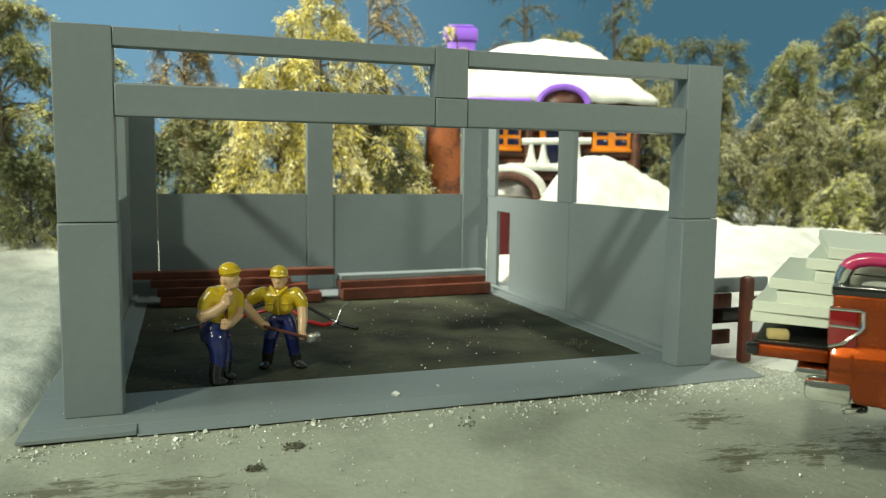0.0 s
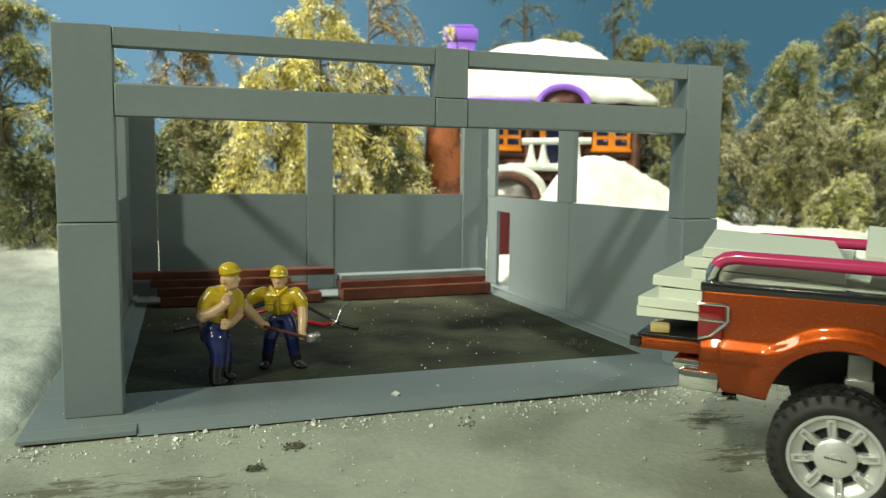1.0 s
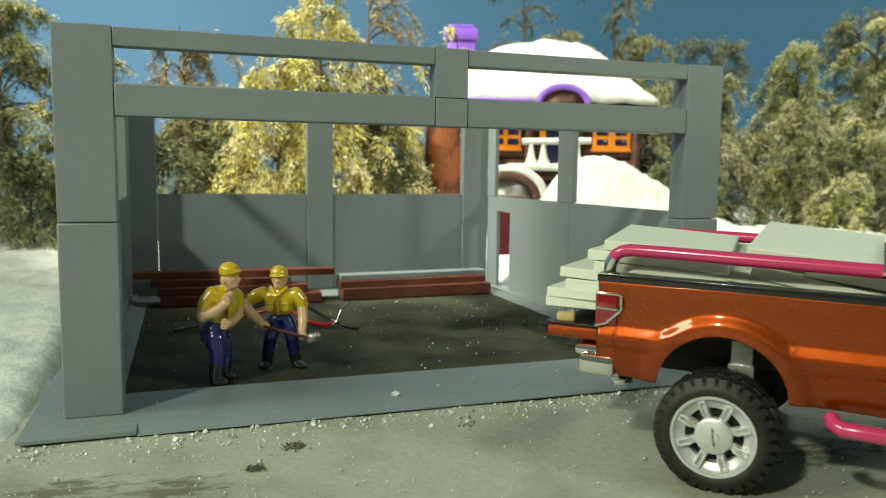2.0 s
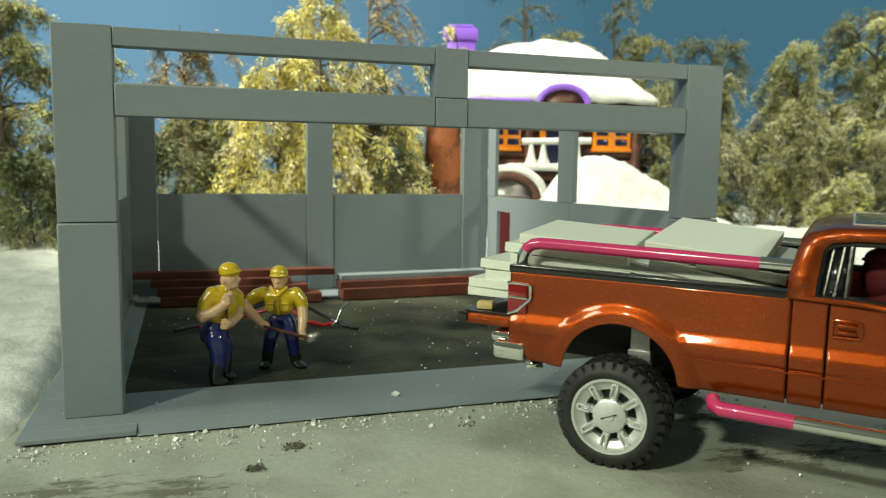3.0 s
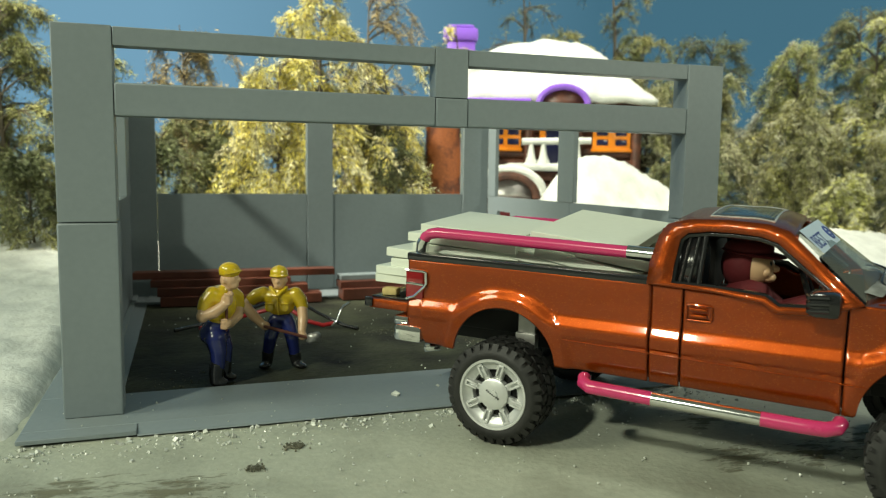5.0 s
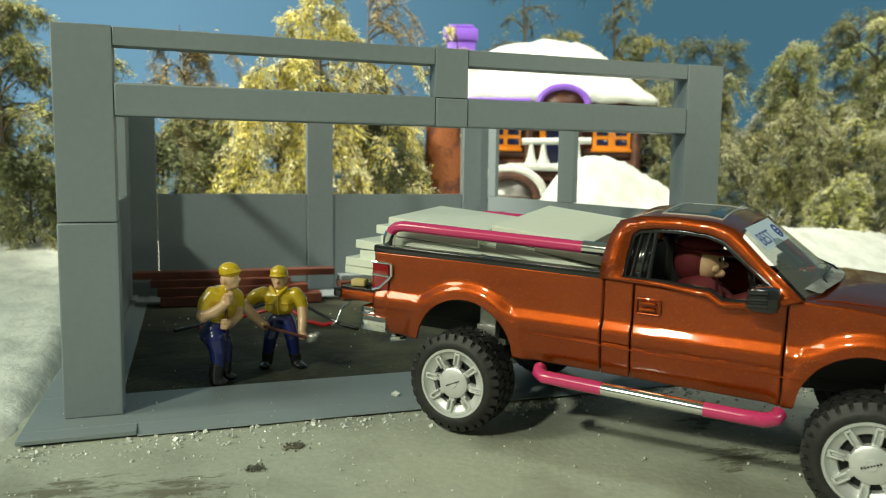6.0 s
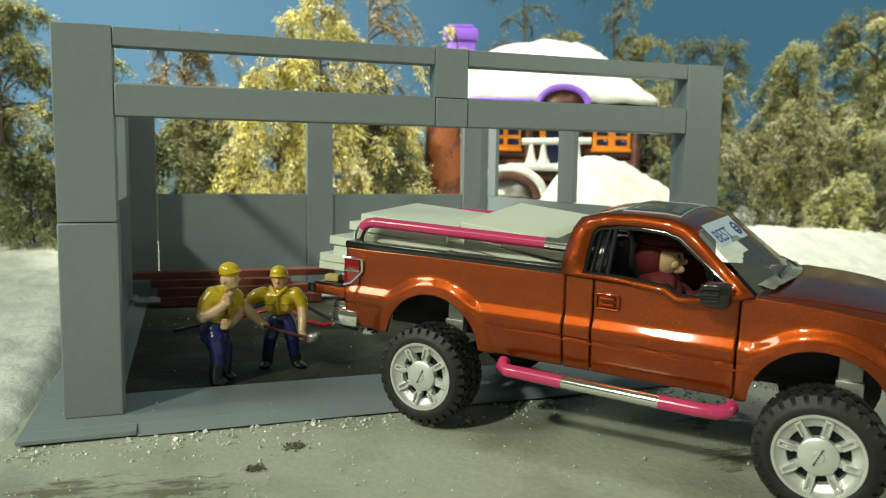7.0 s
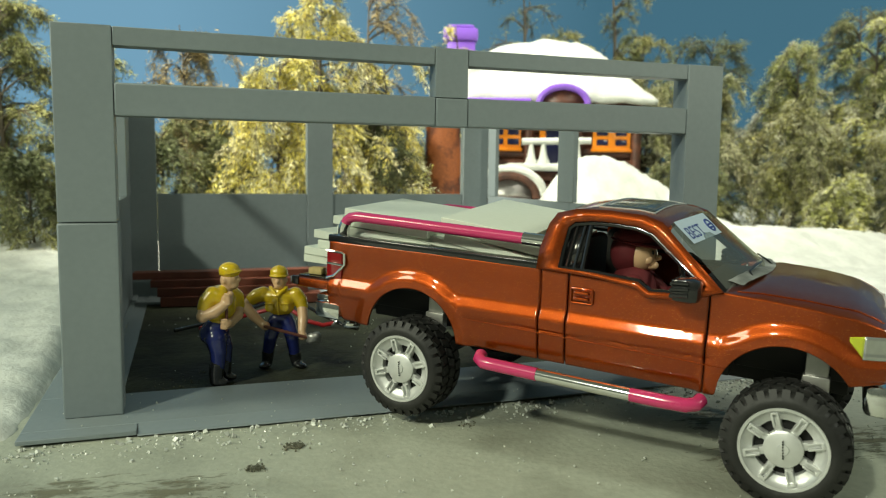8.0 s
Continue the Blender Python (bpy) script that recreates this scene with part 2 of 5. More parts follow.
def build_ground():
    bm = bmesh.new()
    near = steps(-40, 70, 220)
    far_a, far_b = [-3000, -900, -300, -120, -60], [100, 160, 300, 900, 3000]
    place = lambda x, y: (x, y, GROUND_Z(x, y))
    grid(bm, far_a + near + far_b, far_a + near + far_b, place)
    ground = solid("ground", bm, ROAD, "frost-dusted grey toy road with muddy patches", "ground", kind="structure")

    # snow bank round the building, rising towards the trees
    def snow_height(x, y):
        rough = 0.25 * noise.noise((x * 0.22, y * 0.22, 1)) + 0.30 * noise.noise((x * 0.8, y * 0.8, 2)) + 0.16 * noise.noise((x * 2.4, y * 2.4, 5))
        left = min(max((-1.05 - x) / 0.7, 0), 1) * min(max((y + 1.8 + 0.25 * math.sin(x * 1.3)) / 0.7, 0), 1)
        right = min(max((x - 27.9 - max(0, -y) * 0.3) / 2.5, 0), 1) * min(max((y + 2.4 + 0.3 * math.sin(x * 1.7)) / 1.7, 0), 1)
        back = min(max((y - 28.2) / 2.5, 0), 1)
        cover = max(left, right, back)
        rise = max(0, y + 1) * 0.055
        hill = 8.6 * math.exp(-((x - 41.5) / (6.5 if x < 41.5 else 12.5)) ** 2 - ((y - 36.5) / 4.2) ** 2)
        bank = 2.2 * math.exp(-((x - 62) / 16) ** 2 - ((y - 27) / 6) ** 2) + 1.3 * math.exp(-((x - 50) / 8) ** 2 - ((y - 26) / 6) ** 2)
        dip = -1.0 * math.exp(-((x - 34.5) / 2.5) ** 2 - ((y - 36) / 4) ** 2)
        return -0.7 + cover * (0.55 + rise + hill + bank + dip + rough + 0.1)
    bm = bmesh.new()
    grid(bm, steps(-45, 90, 270), steps(-4, 84, 176), lambda x, y: (x, y, snow_height(x, y)))
    solid("snow", bm, SNOW, "lumpy white snow banks round the building site", "snow", kind="structure", smooth=180)

    bm = bmesh.new()
    grid(bm, [-400, 0, 400], [-60, -8, 260], lambda x, z: (x, 170 - abs(x) * 0.15, z))
    solid("backdrop", bm, SKY, "plain deep blue sky backdrop", "backdrop", kind="structure")
    return ground, snow_height


def emission(name, low, high):
    mat = bpy.data.materials.new(name)
    mat.use_nodes = True
    nodes, links = mat.node_tree.nodes, mat.node_tree.links
    nodes.remove(nodes["Principled BSDF"])
    glow, ramp, coords, split, span = (nodes.new(n) for n in ("ShaderNodeEmission", "ShaderNodeValToRGB", "ShaderNodeTexCoord", "ShaderNodeSeparateXYZ", "ShaderNodeMapRange"))
    links.new(coords.outputs["Object"], split.inputs["Vector"])
    links.new(split.outputs["X"], span.inputs["Value"])
    span.inputs["From Min"].default_value, span.inputs["From Max"].default_value = 0.0, 1.1
    links.new(span.outputs["Result"], ramp.inputs["Fac"])
    ramp.color_ramp.elements[0].color, ramp.color_ramp.elements[1].color = (*low, 1), (*high, 1)
    links.new(ramp.outputs["Color"], glow.inputs["Color"])
    links.new(glow.outputs["Emission"], nodes["Material Output"].inputs["Surface"])
    return mat


SKY = emission("blue_sky", (0.090, 0.185, 0.255), (0.030, 0.080, 0.112))
GROUND, snow_height = build_ground()


def patch_surface():
    """Broken, dusty film of dried mud: noise decides where it sticks, thinning out to its rim."""
    mat = bpy.data.materials.new("dried_mud_film")
    mat.use_nodes = True
    nodes, links = mat.node_tree.nodes, mat.node_tree.links
    mud = nodes["Principled BSDF"]
    mud.inputs["Base Color"].default_value, mud.inputs["Roughness"].default_value = (0.19, 0.185, 0.125, 1), 0.8
    clear, mix, coords, grain, reach, far, less, ramp = (nodes.new("ShaderNode" + n) for n in ("BsdfTransparent", "MixShader", "TexCoord", "TexNoise", "VectorMath", "MapRange", "Math", "ValToRGB"))
    stretch = nodes.new("ShaderNodeMapping")
    stretch.inputs["Scale"].default_value = (60, 190, 60)
    links.new(coords.outputs["Object"], stretch.inputs["Vector"])
    links.new(stretch.outputs["Vector"], grain.inputs["Vector"])
    grain.inputs["Scale"].default_value, grain.inputs["Detail"].default_value, grain.inputs["Roughness"].default_value = 1.6, 8, 0.7
    reach.operation, less.operation = "LENGTH", "SUBTRACT"
    links.new(coords.outputs["Object"], reach.inputs[0])
    links.new(reach.outputs["Value"], far.inputs["Value"])
    far.inputs["From Min"].default_value, far.inputs["From Max"].default_value = 0.0, 0.032
    far.inputs["To Min"].default_value, far.inputs["To Max"].default_value = 0.0, 0.35
    links.new(grain.outputs["Fac"], less.inputs[0])
    links.new(far.outputs["Result"], less.inputs[1])
    ramp.color_ramp.elements[0].position, ramp.color_ramp.elements[1].position = 0.36, 0.50
    ramp.color_ramp.elements[1].color = (0.8, 0.8, 0.8, 1)
    links.new(less.outputs["Value"], ramp.inputs["Fac"])
    links.new(ramp.outputs["Color"], mix.inputs["Fac"])
    links.new(clear.outputs["BSDF"], mix.inputs[1])
    links.new(mud.outputs["BSDF"], mix.inputs[2])
    links.new(mix.outputs["Shader"], nodes["Material Output"].inputs["Surface"])
    return mat


MUD = patch_surface()
for x, y, sx, sy in ((0.8, -6.0, 2.2, 0.8), (3.8, -6.9, 2.4, 0.9), (21.2, -9.5, 3.2, 0.9), (24.0, -9.9, 3.2, 1.1), (26.9, -9.5, 3.0, 1.3), (22.6, -6.0, 2.0, 1.0)):
    bm = bmesh.new()
    grid(bm, steps(-sx, sx, 30), steps(-sy, sy, 16), lambda u, v: (u, v, GROUND_Z(x + u, y + v) + 0.012))
    solid("mud_patch", bm, MUD, "thin film of dried mud on the road", "mud", x, y, 0, kind="structure", smooth=180)


# ---- the half-built model garage ----
W, H, DEPTH = 27.28, 13.68, 27.4


def build_garage():
    g = thing("garage_frame", "half-built grey painted card garage model without a roof", "building")
    # base: a flat frame, with a ramp along the front
    bm = boxes((-1.2, 28.6, -1.15, 2.75, -0.2, 0.0), (-1.2, 1.7, 2.75, 27.9, -0.2, -0.003), (25.5, 28.4, 2.75, 27.9, -0.2, -0.003), (1.7, 25.5, 23.9, 27.9, -0.2, -0.003), bevel=0.03)
    part("base_frame", bm, GREY, g, smooth=20)
    part("base_end", boxes((-1.2, 2.45, -2.0, -1.15, -0.165, -0.004), bevel=0.03), GREY, g, smooth=20)
    bm = bmesh.new()
    ends = []
    for x in (2.47, 28.6):
        ends.append([bm.verts.new(p) for p in ((x, -1.15, -0.003), (x, -2.05, -0.130), (x, -2.07, -0.165), (x, -1.15, -0.165))])
    for k in range(4):
        bm.faces.new((ends[0][k], ends[0][(k + 1) % 4], ends[1][(k + 1) % 4], ends[1][k]))
    bm.faces.new(ends[0]), bm.faces.new(ends[1][::-1])
    bmesh.ops.recalc_face_normals(bm, faces=bm.faces)
    part("ramp", bm, GREY, g, "scuffed sloping front ramp")
    # front posts, with a sleeve on the lower half
    for x0, x1, belt in ((0.0, 1.90, 6.93), (25.42, 27.28, 6.83)):
        post = part("post", boxes((x0, x1, 0.0, 1.1, belt, H), bevel=0.04), GREY, g, smooth=20)
        part("post_sleeve", boxes((x0 - 0.02, x1 + 0.02, -0.05, 1.12, 0.0, belt - 0.03), bevel=0.06), GREY, g, smooth=20)
    part("top_beam", boxes((1.92, 13.60, 0.04, 0.75, 13.02, 13.66), bevel=0.03), GREY, g, smooth=20)
    part("top_beam", boxes((15.0, 25.40, 0.04, 0.75, 13.02, 13.66), bevel=0.03), GREY, g, smooth=20)
    part("lower_beam", boxes((1.92, 13.62, 0.0, 0.8, 10.62, 11.76), bevel=0.06), GREY, g, smooth=20)
    part("lower_beam", boxes((15.0, 25.40, 0.0, 0.8, 10.62, 11.76), bevel=0.06), GREY, g, smooth=20)
    part("centre_plate", boxes((13.62, 14.98, -0.02, 0.78, 11.74, 13.67), bevel=0.03), GREY, g, smooth=20)
    part("beam_joint", boxes((13.64, 14.98, -0.03, 0.8, 10.60, 11.72), bevel=0.05), GREY, g, smooth=20)
    # back wall
    y0, y1 = DEPTH, DEPTH + 0.5
    part("back_post", boxes((0.45, 2.36, y0 - 0.25, y1, 0, H), bevel=0.03), GREY, g, smooth=20)
    part("back_post", boxes((12.73, 14.62, y0 - 0.25, y1, 0, H), bevel=0.03), GREY, g, smooth=20)
    part("back_post", boxes((24.95, 27.0, y0 - 0.25, y1, 0, H), bevel=0.03), GREY, g, smooth=20)
    for x0, x1 in ((2.40, 12.71), (14.64, 24.93)):
        part("back_panel", boxes((x0, x1, y0, y1 - 0.1, 0, 7.12), bevel=0.02), GREY, g, smooth=20)
        part("back_beam", boxes((x0, x1, y0, y1 - 0.1, 13.2, H), bevel=0.02), GREY, g, smooth=20)
    # side walls: panels below, open windows above
    part("side_panel", boxes((0.2, 0.65, 1.14, y0 - 0.27, 0, 7.03), bevel=0.02), GREY, g, smooth=20)
    part("side_beam", boxes((0.2, 0.65, 1.14, y0 - 0.27, 13.2, H), bevel=0.02), GREY, g, smooth=20)
    part("side_post", boxes((0.2, 0.72, 23.2, y0 - 0.28, 7.05, 13.18), bevel=0.02), GREY, g, smooth=20)
    part("side_post", boxes((0.2, 0.66, 12.4, 13.6, 7.05, 13.18), bevel=0.02), GREY, g, smooth=20)
    part("side_panel", boxes((27.02, 27.28, 1.16, 13.58, 0.02, 7.0), bevel=0.02), GREY, g, smooth=20)
    bm = boxes((27.02, 27.28, 13.62, 22.7, 0.02, 7.0), (27.02, 27.28, 22.7, 25.2, 5.9, 7.0), (27.02, 27.28, 25.2, y0 - 0.27, 0.02, 7.0), bevel=0.0)
    part("door_panel", bm, GREY, g, "grey wall panel with a narrow door opening")
    part("side_post", boxes((26.96, 27.28, 13.13, 15.2, 7.02, 12.7), bevel=0.03), GREY, g, smooth=20)
    part("side_post", boxes((26.98, 27.28, 25.6, y0 - 0.28, 7.02, 12.9), bevel=0.03), GREY, g, smooth=20)
    part("skirting", boxes((26.5, 27.0, 1.16, y0 - 0.3, 0.0, 0.14), bevel=0.03), GREY, g, smooth=20)
    part("skirting", boxes((0.68, 1.0, 1.16, y0 - 0.3, 0.0, 0.14), bevel=0.03), GREY, g, smooth=20)
    return g


def build_floor():
    bm = bmesh.new()
    grid(bm, steps(1.6, 25.6, 120), steps(2.7, 24.1, 106), lambda x, y: (x, y, -0.06 + 0.05 * noise.noise((x * 0.5, y * 0.5, 0)) + 0.03 * noise.noise((x * 2, y * 2, 9))))
    return solid("floor", bm, EARTH, "dark damp earth floor inside the garage", "floor", kind="structure", smooth=180)


build_garage()
build_floor()


# ---- the pickup truck ----
WHEELBASE, TYRE_R, HUB_Z, SIZE = 12.02, 1.62, 2.0, 1.048
ARCHES = ((0.14, 2.92, 1.77), (11.86, 2.90, 1.76))
SIDE = ((2.8, 3.82), (3.3, 3.98), (3.93, 4.08), (3.97, 4.05), (4.02, 4.12), (4.35, 4.15), (4.68, 4.00), (5.2, 4.02), (5.6, 4.05), (5.95, 4.07), (6.3, 4.05))
BELT = ((-3.4, 5.95), (4.70, 5.93), (7.3, 5.80), (7.66, 5.72), (8.0, 5.49), (9.1, 5.55), (9.75, 5.82), (10.1, 5.88), (12.2, 5.72), (13.4, 5.56), (14.2, 5.30))


def side_y(x, z):
    y = table(z, SIDE)
    for cx, cz, r in ARCHES:
        d = math.hypot(x - cx, z - cz)
        if d < r + 0.75:
            fade = min(1, max(0, (z - 2.9) / 1.5))
            swell = 0.5 + 0.5 * math.cos(math.pi * min(1, max(0, (d - r - 0.22) / 0.48)))
            y += swell * (4.05 + 0.15 * fade - y)
    y -= 0.16 * max(0, x - 12.4) ** 2
    y -= 0.12 * max(0, -2.9 - x) ** 2
    return y


def sill(x):
    z = table(x, ((-3.4, 3.62), (-2.86, 3.60), (-2.80, 3.14), (2, 3.04), (9.8, 2.94), (12.9, 3.0), (13.25, 3.80), (14.2, 3.95)))
    for cx, cz, r in ARCHES:
        if abs(x - cx) < r:
            z = max(z, cz + math.sqrt(r * r - (x - cx) ** 2))
    return z


def body_panel(bm, x0, x1, n, s):
    def place(x, v):
        lo, hi = sill(x), table(x, BELT)
        z = lo + (hi - lo) * v
        return (x, s * side_y(x, z), z)
    grid(bm, steps(x0, x1, n), steps(0, 1, 42), place, flip=(s == 1))
    return bm


def glass_y(z):
    return 4.0 - (z - 5.8) * 0.27


def loft(bm, outer, inner, s, slot=0, push=0.0):
    """A flat ring between two loops of (x, z), laid on the cabin's leaning side."""
    a = [bm.verts.new((x, s * (glass_y(z) + push), z)) for x, z in outer]
    b = [bm.verts.new((x, s * (glass_y(z) + push), z)) for x, z in inner]
    for k in range(len(a)):
        j = (k + 1) % len(a)
        q = (a[k], a[j], b[j], b[k])
        bm.faces.new(q if s < 0 else q[::-1]).material_index = slot


CAB_OUT = ((4.60, 5.88), (4.62, 6.5), (4.80, 7.25), (5.02, 7.60), (5.60, 7.76), (6.6, 7.80), (7.7, 7.74), (8.22, 7.58), (9.05, 6.80), (10.10, 5.86), (9.15, 5.50), (8.02, 5.44), (7.66, 5.68), (6.4, 5.82))
CAB_IN = ((5.26, 5.97), (5.30, 6.5), (5.40, 7.20), (5.58, 7.38), (6.16, 7.46), (6.8, 7.46), (7.48, 7.41), (7.94, 7.27), (8.62, 6.72), (9.62, 5.94), (9.02, 5.67), (8.10, 5.62), (7.74, 5.85), (6.4, 5.95))


def build_truck():
    t = thing("pickup_truck", "lifted copper-orange toy pickup with pink rails and a loaded bed", "truck")
    # sides, split at the seams
    doors = {}
    for s in (-1, 1):
        shell(part("bed_side", body_panel(bmesh.new(), -3.4, 4.71, 110, s), PAINT, t), 0.10)
        shell(part("cab_side", body_panel(bmesh.new(), 4.76, 5.60, 16, s), PAINT, t), 0.10)
        doors[s] = shell(part("door", body_panel(bmesh.new(), 5.65, 9.72, 60, s), PAINT, t, "orange door with a moulded crease"), 0.10)
        shell(part("front_fender", body_panel(bmesh.new(), 9.77, 14.2, 80, s), PAINT, t), 0.10)
    for s in (-1, 1):
        y = s * 4.07
        ring = [(5.78, y, 5.01), (6.38, y, 5.01), (6.42, y, 5.05), (6.42, y, 5.41), (6.38, y, 5.45), (5.78, y, 5.45), (5.74, y, 5.41), (5.74, y, 5.05)]
        part("door_handle", tube(bmesh.new(), ring + ring[:2], 0.032, 8), PAINT, doors[s], "moulded orange handle surround")
        for z in (5.09, 5.27):
            part("handle_bar", boxes((5.84, 6.31, y - 0.09, y + 0.09, z, z + 0.10), bevel=0.04), PAINT, doors[s])
        # thin body-colour bead added along the crease to give its highlight line
        bm = bmesh.new()
        crease = [(x, 3.94 - (x - 2) * 0.020) for x in steps(2.15, 10.3, 60)]
        tube(bm, [(x, s * (side_y(x, z) + 0.004), z) for x, z in crease], 0.026, 6)
        part("crease_bead", bm, PAINT, t)
    # cabin ring, trims
    for s in (-1, 1):
        bm = bmesh.new()
        loft(bm, CAB_OUT, CAB_IN, s)
        shell(part("cabin_frame", bm, PAINT, t), 0.22)
        bm = bmesh.new()
        ring = [(x, s * (glass_y(z) + 0.015), z) for x, z in CAB_IN]
        tube(bm, ring + ring[:2], 0.115, 8)
        part("window_trim", bm, BLACK, t, "glossy black window surround")
        bm = bmesh.new()
        pts = [(5.30, 5.98), (5.34, 6.6), (5.44, 7.2), (5.62, 7.36), (6.06, 7.43), (5.98, 5.98)]
        bm.faces.new([bm.verts.new((x, s * (glass_y(z) - 0.06), z)) for x, z in pts])
        quarter = shell(part("quarter_window", bm, BLACK, t, "black quarter window"), 0.05)
        for xa, xb, r in ((5.48, 5.66, 0.05), (5.72, 5.90, 0.05), (5.99, 6.07, 0.07)):
            part("window_bar", tube(bmesh.new(), [(xa, s * glass_y(6), 5.98), (xb, s * glass_y(7.36), 7.38)], r, 8), BLACK, quarter)
    # roof
    def roof(x, v):
        edge = glass_y(7.65) + 0.05
        y = v * edge
        z = table(x, ((4.78, 7.26), (4.95, 7.55), (5.3, 7.74), (6.0, 7.83), (7.3, 7.82), (8.0, 7.72), (8.40, 7.54))) - 0.04 + 0.22 * (1 - v * v) - 0.10 * max(0, abs(v) - 0.9) * 10 * 0.6
        return (x, y, z)
    bm = bmesh.new()
    grid(bm, [4.78, 4.83, 4.88, 4.95, 5.1, 5.3, 5.6, 6.0, 6.4, 6.9, 7.3, 7.7, 8.0, 8.2, 8.3, 8.42], [-1, -0.97, -0.93, -0.88, -0.75, -0.5, -0.25, 0, 0.25, 0.5, 0.75, 0.88, 0.93, 0.97, 1], roof)
    r = shell(part("roof", bm, PAINT, t, smooth=60), 0.12)
    bm = bmesh.new()
    grid(bm, steps(6.05, 7.75, 8), steps(-0.80, 0.55, 8), lambda x, v: (roof(x, v)[0], roof(x, v)[1], roof(x, v)[2] + 0.02))
    shell(part("sunroof", bm, DUSTY, r, "smoky grey sunroof panel"), 0.08)
    bm = bmesh.new()
    lines = [(6.05, -0.80), (7.75, -0.80), (7.75, 0.55), (6.05, 0.55)]
    for a, b in zip(lines, lines[1:] + lines[:1]):
        tube(bm, [Vector(roof(a[0] + (b[0] - a[0]) * k / 8, a[1] + (b[1] - a[1]) * k / 8)) + Vector((0, 0, 0.02)) for k in range(9)], 0.026, 6)
    part("sunroof_trim", bm, ALLOY, r)
    # back of the cab with a rear window
    bm = bmesh.new()
    outer = [(-3.98, 4.6), (-3.98, 5.9), (-3.5, 7.5), (3.5, 7.5), (3.98, 5.9), (3.98, 4.6)]
    inner = [(-2.9, 6.3), (-2.9, 6.5), (-2.7, 7.2), (2.7, 7.2), (2.9, 6.5), (2.9, 6.3)]
    back_x = lambda z: 4.64 + max(0, z - 6) * 0.13
    a = [bm.verts.new((back_x(z), y, z)) for y, z in outer]
    b = [bm.verts.new((back_x(z), y, z)) for y, z in inner]
    for k in range(6):
        bm.faces.new((a[k], a[(k + 1) % 6], b[(k + 1) % 6], b[k]))
    shell(part("cab_back", bm, PAINT, t), 0.1)
    # windscreen and sticker
    def screen(u, v):
        x, z = 8.34 + (10.10 - 8.34) * u, 7.57 + (5.93 - 7.57) * u
        w = 3.36 + 0.30 * u
        return (x + (0.30 + 0.45 * u) * (1 - v * v), v * w, z + (0.22 - 0.04 * u) * (1 - v * v))
    bm = bmesh.new()
    grid(bm, steps(0, 1, 10), steps(-1, 1, 14), screen, flip=True)
    ws = part("windscreen", bm, PANE, t, "dusty greenish windscreen", smooth=180)
    ws.visible_shadow = False
    font = bpy.data.curves.new("lettering", "FONT")
    font.body, font.size, font.extrude = "BEST", 0.62 * CM, 0.002 * CM
    font.materials.append(INK)
    word = new("lettering", font)
    word.parent = ws
    o, px, py = Vector(screen(0.29, -0.90)), Vector(screen(0.29, -0.15)), Vector(screen(0.05, -0.90))
    ex = (px - o).normalized()
    ey = ((py - o) - ex * (py - o).dot(ex)).normalized()
    ez = ex.cross(ey)
    bm = bmesh.new()
    grid(bm, steps(-0.18, 2.5, 6), steps(-0.14, 0.72, 3), lambda u, v: o + ex * u + ey * v + ez * 0.055)
    part("sticker", bm, PAPER, ws, "pale blue paper strip lettered BEST", smooth=180)
    m = Matrix((ex, ey, ez)).transposed().to_4x4()
    m.translation = (o + ez * 0.062) * CM
    word.matrix_basis = m
    bm = bmesh.new()
    ring = [o + ex * (2.12 + 0.22 * math.cos(a)) + ey * (0.24 + 0.22 * math.sin(a)) + ez * 0.05 for a in steps(0, 2 * math.pi, 20)]
    tube(bm, ring, 0.04, 6)
    tube(bm, [o + ex * 1.94 + ey * 0.26 + ez * 0.05, o + ex * 2.30 + ey * 0.29 + ez * 0.05], 0.04, 6)
    tube(bm, [o + ex * 2.0 + ey * 0.15 + ez * 0.05, o + ex * 2.24 + ey * 0.15 + ez * 0.05], 0.04, 6)
    part("emblem", bm, INK, ws, "round blue emblem")
    bm = bmesh.new()
    for v0 in (-0.62, 0.25):
        a, b, c = (Vector(screen(u, v)) + Vector((0.08, 0, 0.06)) for u, v in ((1.0, v0), (0.9, v0 + 0.06), (0.86, v0 + 0.55)))
        tube(bm, [a, b, c], 0.035, 6)
    part("wiper", bm, BLACK, ws)
    # cowl and bonnet
    def hood(x, v):
        w = side_y(x, table(x, BELT) - 0.02) - 0.02
        rise = table(x, ((9.9, 0.0), (10.3, 0.12), (11, 0.34), (13.2, 0.34), (13.9, 0.2), (14.25, 0.0)))
        crown = 1 - abs(v) ** 5
        bulge = 0.10 if abs(v) < 0.62 else 0.0
        return (x, v * w, table(x, BELT) + rise * crown + bulge * min(1, max(0, x - 10.6)) * min(1, max(0, 13.9 - x)))
    vs = [-1, -0.985, -0.95, -0.9, -0.8, -0.66, -0.62, -0.4, -0.2, 0, 0.2, 0.4, 0.62, 0.66, 0.8, 0.9, 0.95, 0.985, 1]
    bm = bmesh.new()
    grid(bm, steps(10.12, 14.22, 40), vs, hood)
    hd = shell(part("bonnet", bm, PAINT, t, smooth=60), 0.1)
    for s in (-1, 1):
        bm = tube(bmesh.new(), [Vector(hood(x, s * (0.93 - 0.02 * (x - 10.4)))) + Vector((0, 0, 0.005)) for x in steps(10.4, 14.0, 18)], 0.022, 6)
        part("bonnet_seam", bm, PAINT, hd)
    bm = bmesh.new()
